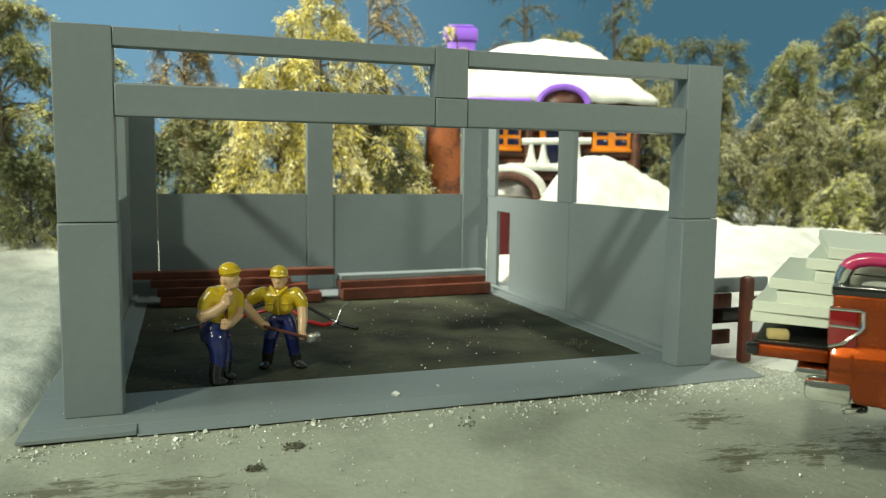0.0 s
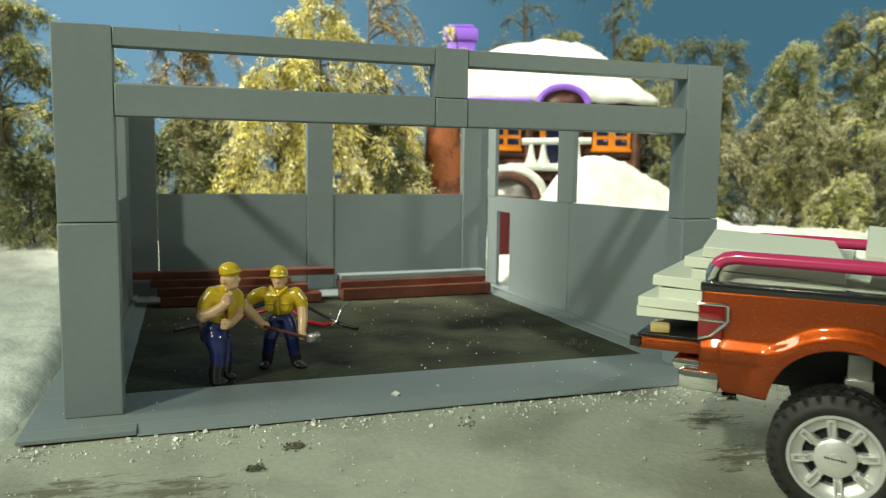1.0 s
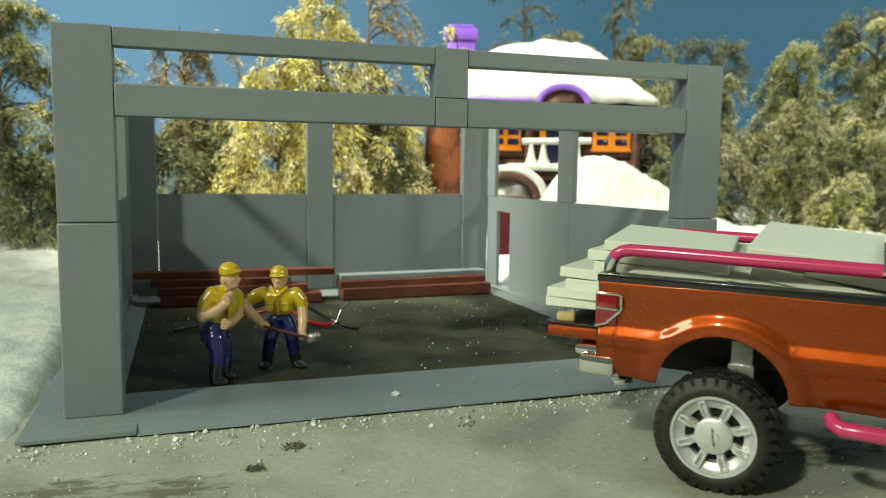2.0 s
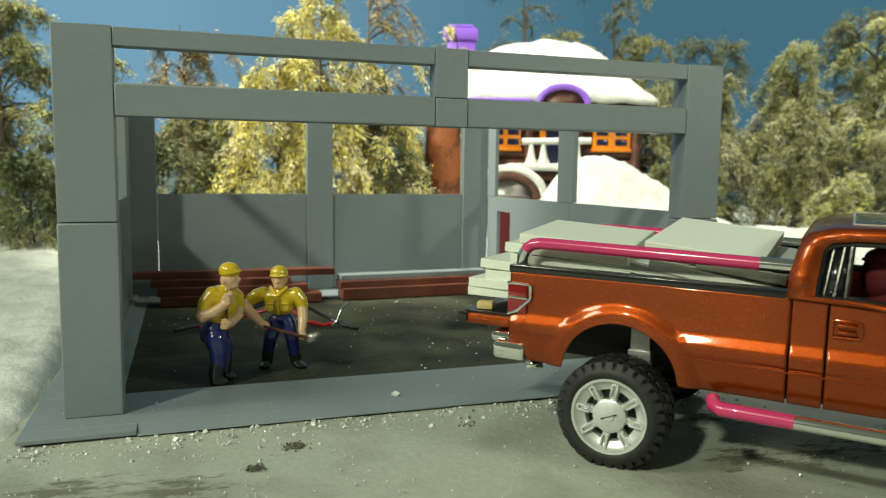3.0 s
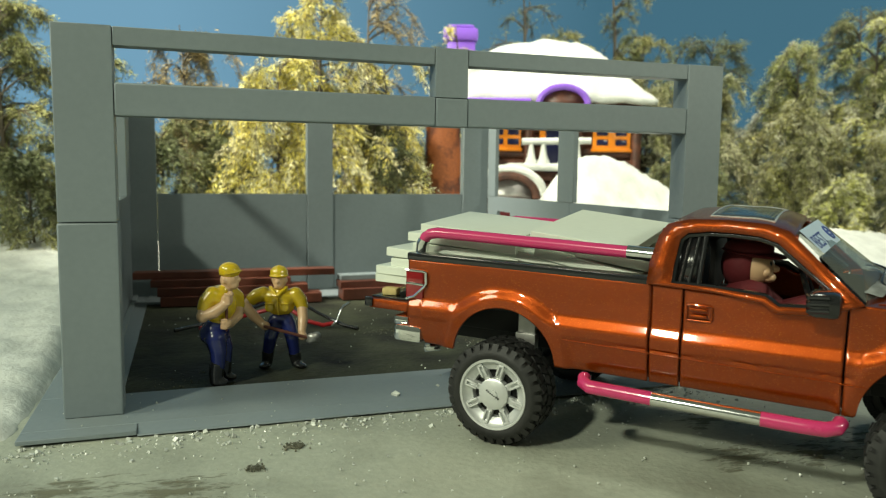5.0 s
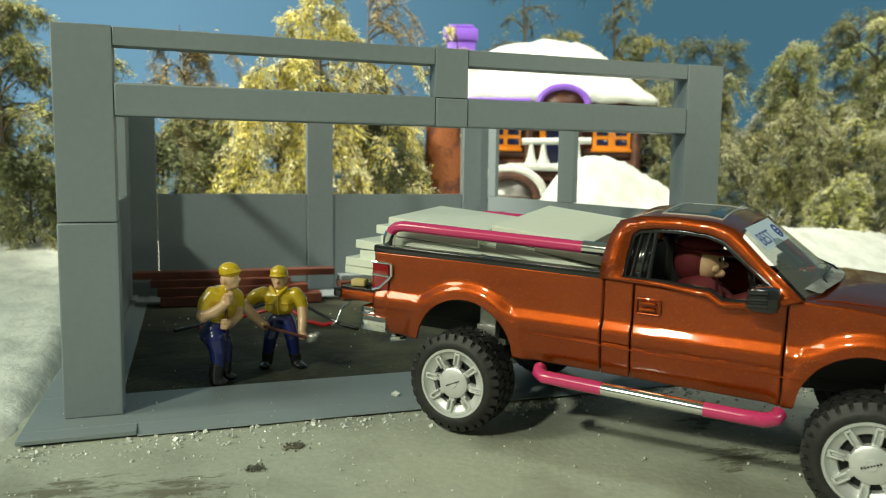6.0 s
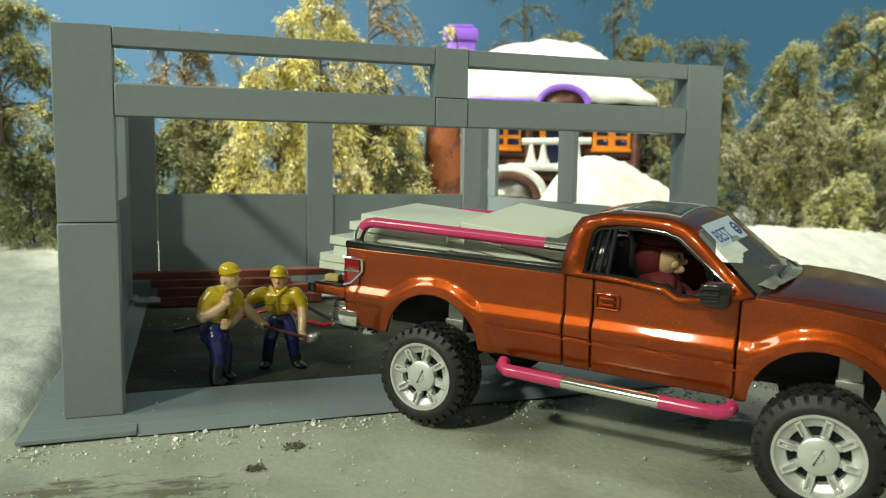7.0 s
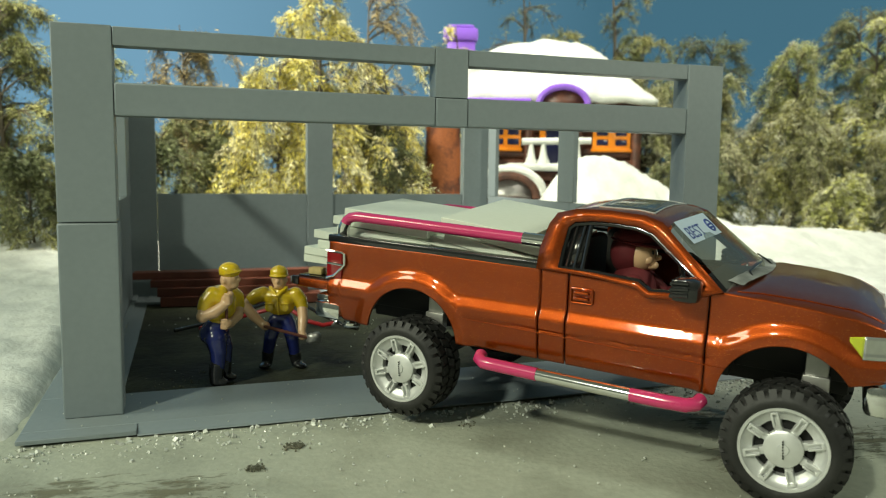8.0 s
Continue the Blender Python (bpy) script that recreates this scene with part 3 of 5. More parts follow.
    grid(bm, steps(10.08, 10.52, 6), steps(-0.9, 0.9, 20), lambda x, v: (x - 0.14 + 0.62 * (1 - v * v), v * 3.66, 5.98 + 0.24 * (1 - v ** 4) + 0.06 * noise.noise((x * 3, v * 9, 1)) - (x - 10.4) * 0.15))
    part("cowl", bm, FROSTED, hd, "frosted grey cowl below the windscreen", smooth=180)
    # nose
    bm = boxes((13.75, 14.12, -3.1, 3.1, 4.1, 5.25), (14.05, 14.2, -2.2, 2.2, 4.3, 4.5), (14.05, 14.2, -2.2, 2.2, 4.75, 4.95), bevel=0.08)
    part("grille", bm, CHROME, t, "chrome radiator grille")
    part("front_bumper", boxes((13.75, 14.55, -3.6, 3.6, 3.0, 3.85), bevel=0.15), CHROME, t, "chrome front bumper")
    for s in (-1, 1):
        def lamp(x, z):
            return (x, s * (side_y(x, z) + 0.03), z)
        bm = bmesh.new()
        grid(bm, steps(13.60, 14.18, 8), steps(0, 1, 6), lambda x, v: lamp(x, 4.56 + (5.16 - 4.56) * v), flip=(s == 1))
        hl = shell(part("headlight", bm, LAMP_CLEAR, t, "clear headlight"), 0.06)
        bm = bmesh.new()
        grid(bm, steps(13.26, 13.60, 5), steps(0, 1, 6), lambda x, v: lamp(x, 5.12 + (x - 13.26) * 0.1 - (1 - v) * (0.12 + (x - 13.26) * 1.30)), flip=(s == 1))
        shell(part("indicator", bm, AMBER, hl, "yellow-green indicator lens"), 0.06)
        # rear lamps
        bm = boxes((-3.48, -2.80, s * 3.97 - 0.13, s * 3.97 + 0.13, 4.62, 5.66), bevel=0.08)
        tl = part("tail_light", bm, RED, t, "red tail light with a chrome surround")
        bm = bmesh.new()
        y = s * 4.10
        tube(bm, [(-3.46, y, 5.60), (-2.78, y, 5.60), (-2.70, y, 5.56), (-2.68, y, 5.18), (-2.74, y, 5.08), (-3.12, y, 4.72), (-3.44, y, 4.62)], 0.05, 8)
        tube(bm, [(-3.44, y, 5.16), (-2.78, y, 5.14)], 0.04, 6)
        part("lamp_surround", bm, CHROME, tl)
        # mirrors
        bm = bmesh.new()
        box(bm, 8.80, 9.58, s * 4.50 - 0.40, s * 4.50 + 0.40, 5.56, 6.25, bevel=0.18)
        for dz in (0.1, 0.27, 0.44):
            tube(bm, [(8.84, s * 4.5 - 0.36, 5.64 + dz), (8.80, s * 4.5, 5.66 + dz), (8.86, s * 4.5 + s * 0.38, 5.66 + dz), (9.30, s * 4.92, 5.70 + dz)], 0.065, 8)
        tube(bm, [(9.3, s * 4.2, 5.68), (9.45, s * 3.9, 5.68)], 0.13, 8)
        part("wing_mirror", bm, BLACK, t, "black ribbed wing mirror")
        # bed rails, step bars
        y = s * 3.46
        rail = part("bed_rail", tube(bmesh.new(), [(-3.16, y, 6.50), (-3.08, y, 6.68), (-2.90, y, 6.80), (-2.62, y, 6.85), (-2.2, y, 6.84)] + [(x, y, 6.84 - 0.022 * (x + 2)) for x in steps(-1.4, 3.86, 8)], 0.19, 14), PINK, t, "raspberry-pink tubular bed rail")
        bm = tube(bmesh.new(), [(3.84, y, 6.71), (4.25, y, 6.70), (4.74, y, 6.69)], 0.215, 14)
        part("rail_foot", bm, CHROME, rail, "chrome rail end")
        part("rail_foot", tube(bmesh.new(), [(-3.22, y, 6.16), (-3.20, y, 6.42), (-3.12, y, 6.60)], 0.215, 14), CHROME, rail, "chrome rail end")
        y = s * 4.62
        bar = part("step_bar", tube(bmesh.new(), [(5.0, y, 2.73), (7.92, y, 2.68)], 0.19, 14), CHROME, t, "tubular step with a chrome middle")
        bm = tube(bmesh.new(), [(2.92, s * 4.2, 2.9), (2.98, s * 4.45, 2.82), (3.2, y, 2.77), (3.7, y, 2.76), (5.02, y, 2.73)], 0.205, 14)
        part("step_end", bm, PINK, bar, "raspberry-pink step end")
        bm = bmesh.new()
        tube(bm, [(7.90, y, 2.68), (8.9, y, 2.67), (9.45, y, 2.68), (9.70, s * 4.45, 2.72), (9.78, s * 4.2, 2.8)], 0.205, 14)
        part("step_end", bm, PINK, bar, "raspberry-pink step end")
    # bed box, cap rail, tailgate
    bm = boxes((-3.35, 4.60, -3.6, 3.6, 4.50, 4.84), (-3.35, 4.60, -3.78, -3.6, 4.6, 5.95), (-3.35, 4.60, 3.6, 3.78, 4.6, 5.95), (4.48, 4.60, -3.6, 3.6, 4.6, 5.92), bevel=0.02)
    part("bed_liner", bm, MATT, t)
    for s in (-1, 1):
        bm = box(bmesh.new(), -3.45, 4.64, s * 3.785 - 0.285, s * 3.785 + 0.285, 5.93, 6.19, bevel=0.05)
        for v in bm.verts:
            v.co.z -= (v.co.x + 3.4) * 0.010
        part("cap_rail", bm, BLACK, t, "black ribbed bed cap")
    tg = part("tailgate", boxes((-5.35, -3.42, -3.55, 3.55, 4.00, 4.36), bevel=0.09), PAINT, t, "lowered orange tailgate")
    part("tailgate_lining", boxes((-5.3, -3.40, -3.4, 3.4, 4.36, 4.44), bevel=0.03), BLACK, tg)
    for y in (-3.62, 3.5):
        part("latch", boxes((-5.46, -5.14, y, y + 0.12, 4.06, 4.40), bevel=0.05), BLACK, tg)
    part("rear_panel", boxes((-3.40, -3.3, -3.7, 3.7, 3.5, 4.52), bevel=0.03), PAINT, t)
    part("rear_bumper", boxes((-3.95, -2.84, -4.12, 4.12, 3.10, 3.70), (-4.2, -3.2, -3.75, 3.75, 3.55, 3.92), bevel=0.15), CHROME, t, "chrome rear bumper")
    for s in (-1, 1):
        bm = tube(bmesh.new(), [(-2.5, s * 3.3, 2.92), (-3.0, s * 3.55, 2.85)], 0.13, 12, closed=False)
        shell(part("exhaust_tip", bm, CHROME, t), 0.03, 0)
    # underbody
    bm = boxes((-3.0, 13.4, -1.5, 1.5, 2.9, 3.6), (2.2, 9.9, -3.7, 3.7, 3.05, 3.5), (-2.6, 2.6, -2.75, 2.75, 3.6, 4.6), (9.9, 13.5, -2.75, 2.75, 3.6, 5.0), (4.8, 10.4, -3.8, 3.8, 3.5, 3.8), bevel=0.05)
    part("chassis", bm, MATT, t)
    for x in (0, WHEELBASE):
        part("axle", tube(bmesh.new(), [(x, -3.4, HUB_Z), (x, 3.4, HUB_Z)], 0.28, 10), MATT, t)
        for s in (-1, 1):
            bm = bmesh.new()
            box(bm, x + 0.25, x + 0.85, s * 2.95 - 0.12, s * 2.95 + 0.12, 2.4, 4.5, bevel=0.04)
            box(bm, x + 0.20, x + 0.90, s * 3.0 - 0.18, s * 3.0 + 0.18, 3.2, 3.75, bevel=0.04)
            part("suspension_strut", bm, STEEL, t, "grey suspension strut")
    # cabin inside
    for s in (-1, 1):
        part("seat", boxes((5.4, 6.9, s * 1.8 - 1.2, s * 1.8 + 1.2, 3.8, 5.1), (5.3, 5.8, s * 1.8 - 1.2, s * 1.8 + 1.2, 5.1, 6.9), bevel=0.2), MATT, t)
    part("dashboard", boxes((8.9, 10.3, -3.6, 3.6, 4.6, 5.75), bevel=0.2), MATT, t)
    ring = [(8.75 - 0.25 * math.sin(a), -1.8 + 0.75 * math.cos(a), 5.75 + 0.7 * math.sin(a)) for a in steps(0, 2 * math.pi, 20)]
    part("steering_wheel", tube(bmesh.new(), ring, 0.09, 6), BLACK, t)
    return t


def build_wheel(truck, x, s):
    """One wheel; its axle runs along y, the outer face looks to s."""
    w = thing("wheel", "", "")
    w.parent = truck
    prof = [(0.0, 1.12), (-0.03, 1.18), (-0.05, 1.30), (0.0, 1.42), (0.12, 1.51), (0.30, 1.55), (0.75, 1.56), (1.2, 1.55), (1.38, 1.51), (1.48, 1.40), (1.5, 1.25), (1.46, 1.12)]
    bm = bmesh.new()
    n = 56
    rings = []
    for k in range(n):
        a = 2 * math.pi * k / n
        rings.append([bm.verts.new((r * math.cos(a), -s * (d - 0.78), r * math.sin(a))) for d, r in prof])
    for k in range(n):
        for j in range(len(prof) - 1):
            bm.faces.new((rings[k][j], rings[(k + 1) % n][j], rings[(k + 1) % n][j + 1], rings[k][j + 1]))
    bmesh.ops.recalc_face_normals(bm, faces=bm.faces)
    tyre = part("tyre", bm, RUBBER, w, "chunky black off-road tyre")
    bm = bmesh.new()
    # tread blocks, three staggered rows and shoulder lugs
    for k in range(30):
        for row, d0, d1 in ((0, 0.18, 0.48), (1, 0.56, 0.94), (2, 1.02, 1.32)):
            a = 2 * math.pi * (k + 0.5 * (row % 2)) / 30
            m = Matrix.Rotation(-a, 4, "Y") @ Matrix.Translation((1.555, -s * ((d0 + d1) / 2 - 0.78), 0)) @ Matrix.Rotation(radians(18 if row != 1 else -22), 4, "X")
            box(bm, -0.09, 0.09, -(d1 - d0) / 2, (d1 - d0) / 2, -0.13, 0.13, bevel=0.0, turn=m)
        for d in (0.09, 1.41):
            a = 2 * math.pi * (k + 0.25) / 30
            m = Matrix.Rotation(-a, 4, "Y") @ Matrix.Translation((1.48, -s * (d - 0.78), 0)) @ Matrix.Rotation(s * radians(-28 if d < 1 else 28), 4, "Z")
            box(bm, -0.13, 0.13, -0.05, 0.05, -0.10, 0.10, bevel=0.0, turn=m)
    bmesh.ops.recalc_face_normals(bm, faces=bm.faces)
    part("tread", bm, RUBBER, tyre, kind="stuff")
    # rim: a dished ring, eight double spokes and a cap
    bm = bmesh.new()
    dish = [(0.30, 0.62), (0.40, 0.76), (0.20, 0.78), (0.14, 0.92), (0.06, 1.03), (-0.02, 1.06), (-0.03, 1.13), (0.03, 1.16), (0.4, 1.16)]
    rr = [[bm.verts.new((r * math.cos(a), -s * (d - 0.78), r * math.sin(a))) for d, r in dish[1:]] for a in (2 * math.pi * k / 48 for k in range(48))]
    for k in range(48):
        for j in range(len(dish) - 2):
            bm.faces.new((rr[k][j], rr[(k + 1) % 48][j], rr[(k + 1) % 48][j + 1], rr[k][j + 1]))
    bmesh.ops.recalc_face_normals(bm, faces=bm.faces)
    rim = part("rim", bm, ALLOY, w, "silver eight-spoke alloy rim")
    spoke = bmesh.new()
    box(spoke, 0.40, 0.98, -0.02, 0.20, -0.11, 0.11, bevel=0.04)
    box(spoke, 0.60, 1.0, -0.13, 0.0, -0.105, -0.045, bevel=0.02)
    box(spoke, 0.60, 1.0, -0.13, 0.0, 0.045, 0.105, bevel=0.02)
    box(spoke, 0.94, 1.02, -0.13, 0.0, -0.105, 0.105, bevel=0.02)
    data = mesh_of("spoke", spoke, ALLOY, 35)
    for k in range(8):
        sp = new("spoke", data)
        sp.parent = rim
        sp.matrix_basis = Matrix.Rotation(-2 * math.pi * (k + 0.28) / 8, 4, "Y") @ Matrix.Translation((0, s * 0.62 * CM, 0)) @ Matrix.Diagonal((1, -s, 1, 1))
    bm = bmesh.new()
    tube(bm, [(0, s * 0.45, 0), (0, s * 0.70, 0), (0, s * 0.74, 0)], [0.50, 0.50, 0.44], 28)
    tube(bm, [(0, s * 0.70, 0), (0, s * 0.775, 0)], [0.17, 0.14], 16)
    for k in range(-3, 4):
        box(bm, -0.02, 0.02, s * 0.76 - 0.03, s * 0.76 + 0.03, k * 0.075 - 0.025, k * 0.075 + 0.025, bevel=0, slot=1)
    part("hub_cap", bm, [ALLOY, BLACK], rim)
    part("brake_drum", tube(bmesh.new(), [(0, s * 0.25, 0), (0, s * 0.40, 0)], 1.05, 24), MATT, w)
    return w


TRUCK = build_truck()
WHEELS = [(build_wheel(TRUCK, x, s), x, s) for x in (0.10, WHEELBASE) for s in (-1, 1)]


# ---- load in the bed ----
def build_slab(length, width, thick):
    bm = boxes((0, length, 0, width, 0, thick), bevel=0.025)
    return solid("foam_slab", bm, FOAM, "pale grey-green foam slab stacked in a pickup bed", "slab", group="slabs in the pickup bed", smooth=20)


LOAD = []
# near left lower edge x, y, z of each slab, its tilt and turn, length and width
for x, y, z, rx, ry, rz, ln, wd in (
        (-5.46, -2.92, 4.85, 0, 0.2, 1, 5.2, 5.7), (-5.42, -2.95, 5.15, 0, 0.3, -1.5, 5.2, 5.8), (-4.82, -2.9, 5.45, 0, 0.3, 2, 5.0, 5.8), (-5.02, -2.9, 5.83, 0.3, 2.5, -1, 5.0, 5.7),
        (-3.90, -2.95, 6.08, 0.5, 2.0, 1.5, 4.0, 5.7), (-4.13, -2.9, 6.44, 0.8, 2.2, -2.5, 4.2, 5.7), (-3.62, -2.9, 6.76, 2.0, 3.8, 5, 3.7, 4.7),
        (-0.70, -2.9, 6.24, 1, 11.0, 2, 3.6, 5.6), (0.62, -2.9, 6.24, 2, 9.0, -2, 3.5, 5.4), (2.0, -2.85, 6.36, 3, 7.0, 1, 2.5, 5.2), (0.48, -2.9, 6.78, 5.2, 5.2, -1, 3.4, 5.0)):
    slab = build_slab(ln, wd, 0.31)
    local = pose(x * CM, y * CM, z * CM, rx, ry, rz)
    LOAD.append((slab, local))
bm = boxes((-0.28, 0.28, -0.22, 0.22, 0, 0.26), bevel=0.06)
block = solid("sponge_block", bm, SPONGE, "small yellow sponge block on the tailgate", "block")
LOAD.append((block, pose(-4.72 * CM, -3.0 * CM, 4.45 * CM, 0, 0, 12)))


def build_driver():
    bm = bmesh.new()
    blob(bm, (0, 0, 0.7), (0.75, 0.9, 1.1), 0)
    blob(bm, (0.12, 0, 2.02), (0.56, 0.52, 0.58), 1)
    blob(bm, (0.70, 0, 1.98), (0.12, 0.10, 0.10), 1)
    blob(bm, (0.52, 0, 1.72), (0.22, 0.26, 0.16), 1)
    for s in (-1, 1):
        blob(bm, (0.46, s * 0.28, 1.90), (0.16, 0.14, 0.15), 1)
        blob(bm, (0.58, s * 0.22, 2.14), (0.05, 0.06, 0.08), 2)
    blob(bm, (-0.22, 0, 2.05), (0.58, 0.62, 0.72), 0)
    blob(bm, (-0.05, 0, 2.52), (0.70, 0.64, 0.34), 0)
    blob(bm, (0.10, 0, 2.40), (0.92, 0.72, 0.11), 0, (0, 5, 0))
    limb(bm, [(0.2, -0.8, 1.2), (0.9, -0.9, 0.7), (1.7, -0.5, 1.1)], [0.3, 0.26, 0.2])
    limb(bm, [(0.2, 0.8, 1.2), (0.9, 0.9, 0.7), (1.7, 0.5, 1.1)], [0.3, 0.26, 0.2])
    blob(bm, (1.8, -0.45, 1.15), (0.2, 0.2, 0.2), 1)
    blob(bm, (1.8, 0.45, 1.15), (0.2, 0.2, 0.2), 1)
    return solid("toy_driver", bm, [VELVET, SKIN, BOOT], "small toy driver figure in dark red cap and coat", "toy figure", smooth=60)


LOAD.append((build_driver(), pose(7.1 * CM, -2.1 * CM, 4.42 * CM)))


# ---- workers, timber and tools inside ----
def sculpt(groups):
    """One figure out of soft forms: each colour's forms are fused and smoothed, then all are joined into one mesh."""
    out = bmesh.new()
    for slot, (forms, cell, soft) in enumerate(groups):
        bm = bmesh.new()
        for form in forms:
            if form[0] == "ball":
                blob(bm, form[1], form[2], 0, form[3] if len(form) > 3 else (0, 0, 0), 12)
            else:
                limb(bm, form[1], form[2])
        me = mesh_of("form", bm, YELLOW)
        ob = bpy.data.objects.new("form", me)
        scene.collection.objects.link(ob)
        fuse = ob.modifiers.new("fuse", "REMESH")
        fuse.mode, fuse.voxel_size = "VOXEL", cell * CM
        calm = ob.modifiers.new("calm", "SMOOTH")
        calm.factor, calm.iterations = 0.5, soft
        done = bpy.data.meshes.new_from_object(ob.evaluated_get(bpy.context.evaluated_depsgraph_get()))
        first = len(out.faces)
        out.from_mesh(done)
        out.faces.ensure_lookup_table()
        for f in out.faces[first:]:
            f.material_index = slot
        bpy.data.objects.remove(ob)
    bmesh.ops.scale(out, vec=(100, 100, 100), verts=out.verts)
    return out


def flat_to_form(rx, ry, k):
    """Side-view drawing units to centimetres: x along the view, z up, depth in centimetres."""
    return lambda x, y, d=0.0: ((x - rx) / k, d, (ry - y) / k)


def build_worker_thinking():
    p = flat_to_form(390, 684, 43.6)
    r = lambda v: v / 43.6
    ball = lambda x, y, d, a, b, c, turn=0: ("ball", p(x, y, d), (r(a), r(b), r(c)), (0, turn, 0))
    shirt = [ball(394, 525, 0, 24, 30, 20, 20), ball(391, 548, 0, 25, 27, 24, 8), ball(404, 540, 0, 20, 24, 26), ball(402, 510, 0, 12, 15, 8),
             ("limb", [p(386, 518, -0.42), p(377, 531, -0.56), p(374, 541, -0.60)], [r(14), r(14), r(13)]),
             ("limb", [p(402, 518, 0.55), p(414, 532, 0.75), p(417, 546, 0.75)], [r(15), r(15), r(13)]), ball(395, 567, 0, 22, 25, 7)]
    trousers = [ball(385, 588, 0, 25, 27, 24, -18), ball(378, 592, -0.18, 20, 16, 20), ball(390, 571, 0, 22, 24, 9),
                ("limb", [p(389, 600, -0.30), p(394, 622, -0.33), p(393, 648, -0.30)], [r(20), r(16), r(13)]), ("limb", [p(388, 600, 0.30), p(397, 622, 0.33), p(397, 648, 0.30)], [r(19), r(15), r(12.5)])]
    boots = [("limb", [p(391, 645, -0.30), p(389, 664, -0.30), p(389, 676, -0.30)], [r(14.5), r(13.5), r(12)]), ball(397, 677, -0.34, 15, 9, 7), ball(386, 676, -0.3, 10, 9, 8),
             ("limb", [p(396, 645, 0.30), p(396, 664, 0.32), p(396, 675, 0.32)], [r(13.5), r(12.5), r(11)]), ball(405, 676, 0.30, 14, 9, 7)]
    skin = [("limb", [p(406, 512), p(409, 502)], [r(11), r(11.5)]), ball(411, 495, 0, 16, 14.5, 16), ball(418, 505, 0, 10, 10.5, 7.5), ball(428, 494.5, 0, 4.2, 3.6, 5, 25), ball(425, 501, 0, 3.5, 6, 2.2), ball(424, 488, 0, 4, 10, 3), ball(406, 495, -0.36, 4, 2.5, 5.5),
            ("limb", [p(373, 543, -0.62), p(372, 556, -0.70), p(392, 549, -0.72), p(409, 536, -0.62)], [r(11), r(11.5), r(10.5), r(8.5)]), ball(413, 528, -0.52, 10.5, 9, 12, 10), ball(418, 518, -0.44, 6, 6, 6),
            ("limb", [p(417, 550, 0.75), p(421, 562, 0.4), p(414, 572, -0.2)], [r(11), r(10), r(8.5)]), ball(410, 571, -0.40, 11, 10, 10)] + [ball(408, 563 + 5 * q, -0.58, 8, 4, 2.6) for q in range(4)] + [ball(416, 517 + 5.4 * q, -0.70, 6.5, 4, 2.7, 15) for q in range(4)]
    helmet = [ball(412, 478, 0, 19.5, 18, 15.5, 4), ball(414, 482, 0, 21.5, 19, 2.6, -9), ball(424, 480, 0, 12, 15, 2.0, -9), ("limb", [p(396, 474), p(404, 465), p(414, 463.5), p(426, 469)], [r(1.6)] * 4)]
    stick = [("limb", [p(413, 533, -0.55), p(411, 582, -0.50)], [r(2.8), r(2.8)])]
    bm = sculpt(((shirt, 0.05, 5), (trousers, 0.05, 5), (boots, 0.045, 3), (skin, 0.04, 3), (helmet, 0.04, 2), (stick, 0.04, 1)))
    return solid("toy_worker", bm, [YELLOW, NAVY, BOOT, SKIN, YELLOW, TIMBER], "yellow-helmeted toy worker figure, hand at chin, on the base", "toy figure", WORKER_A[0], WORKER_A[1], -0.02, -18.9, "toy workers", smooth=60)


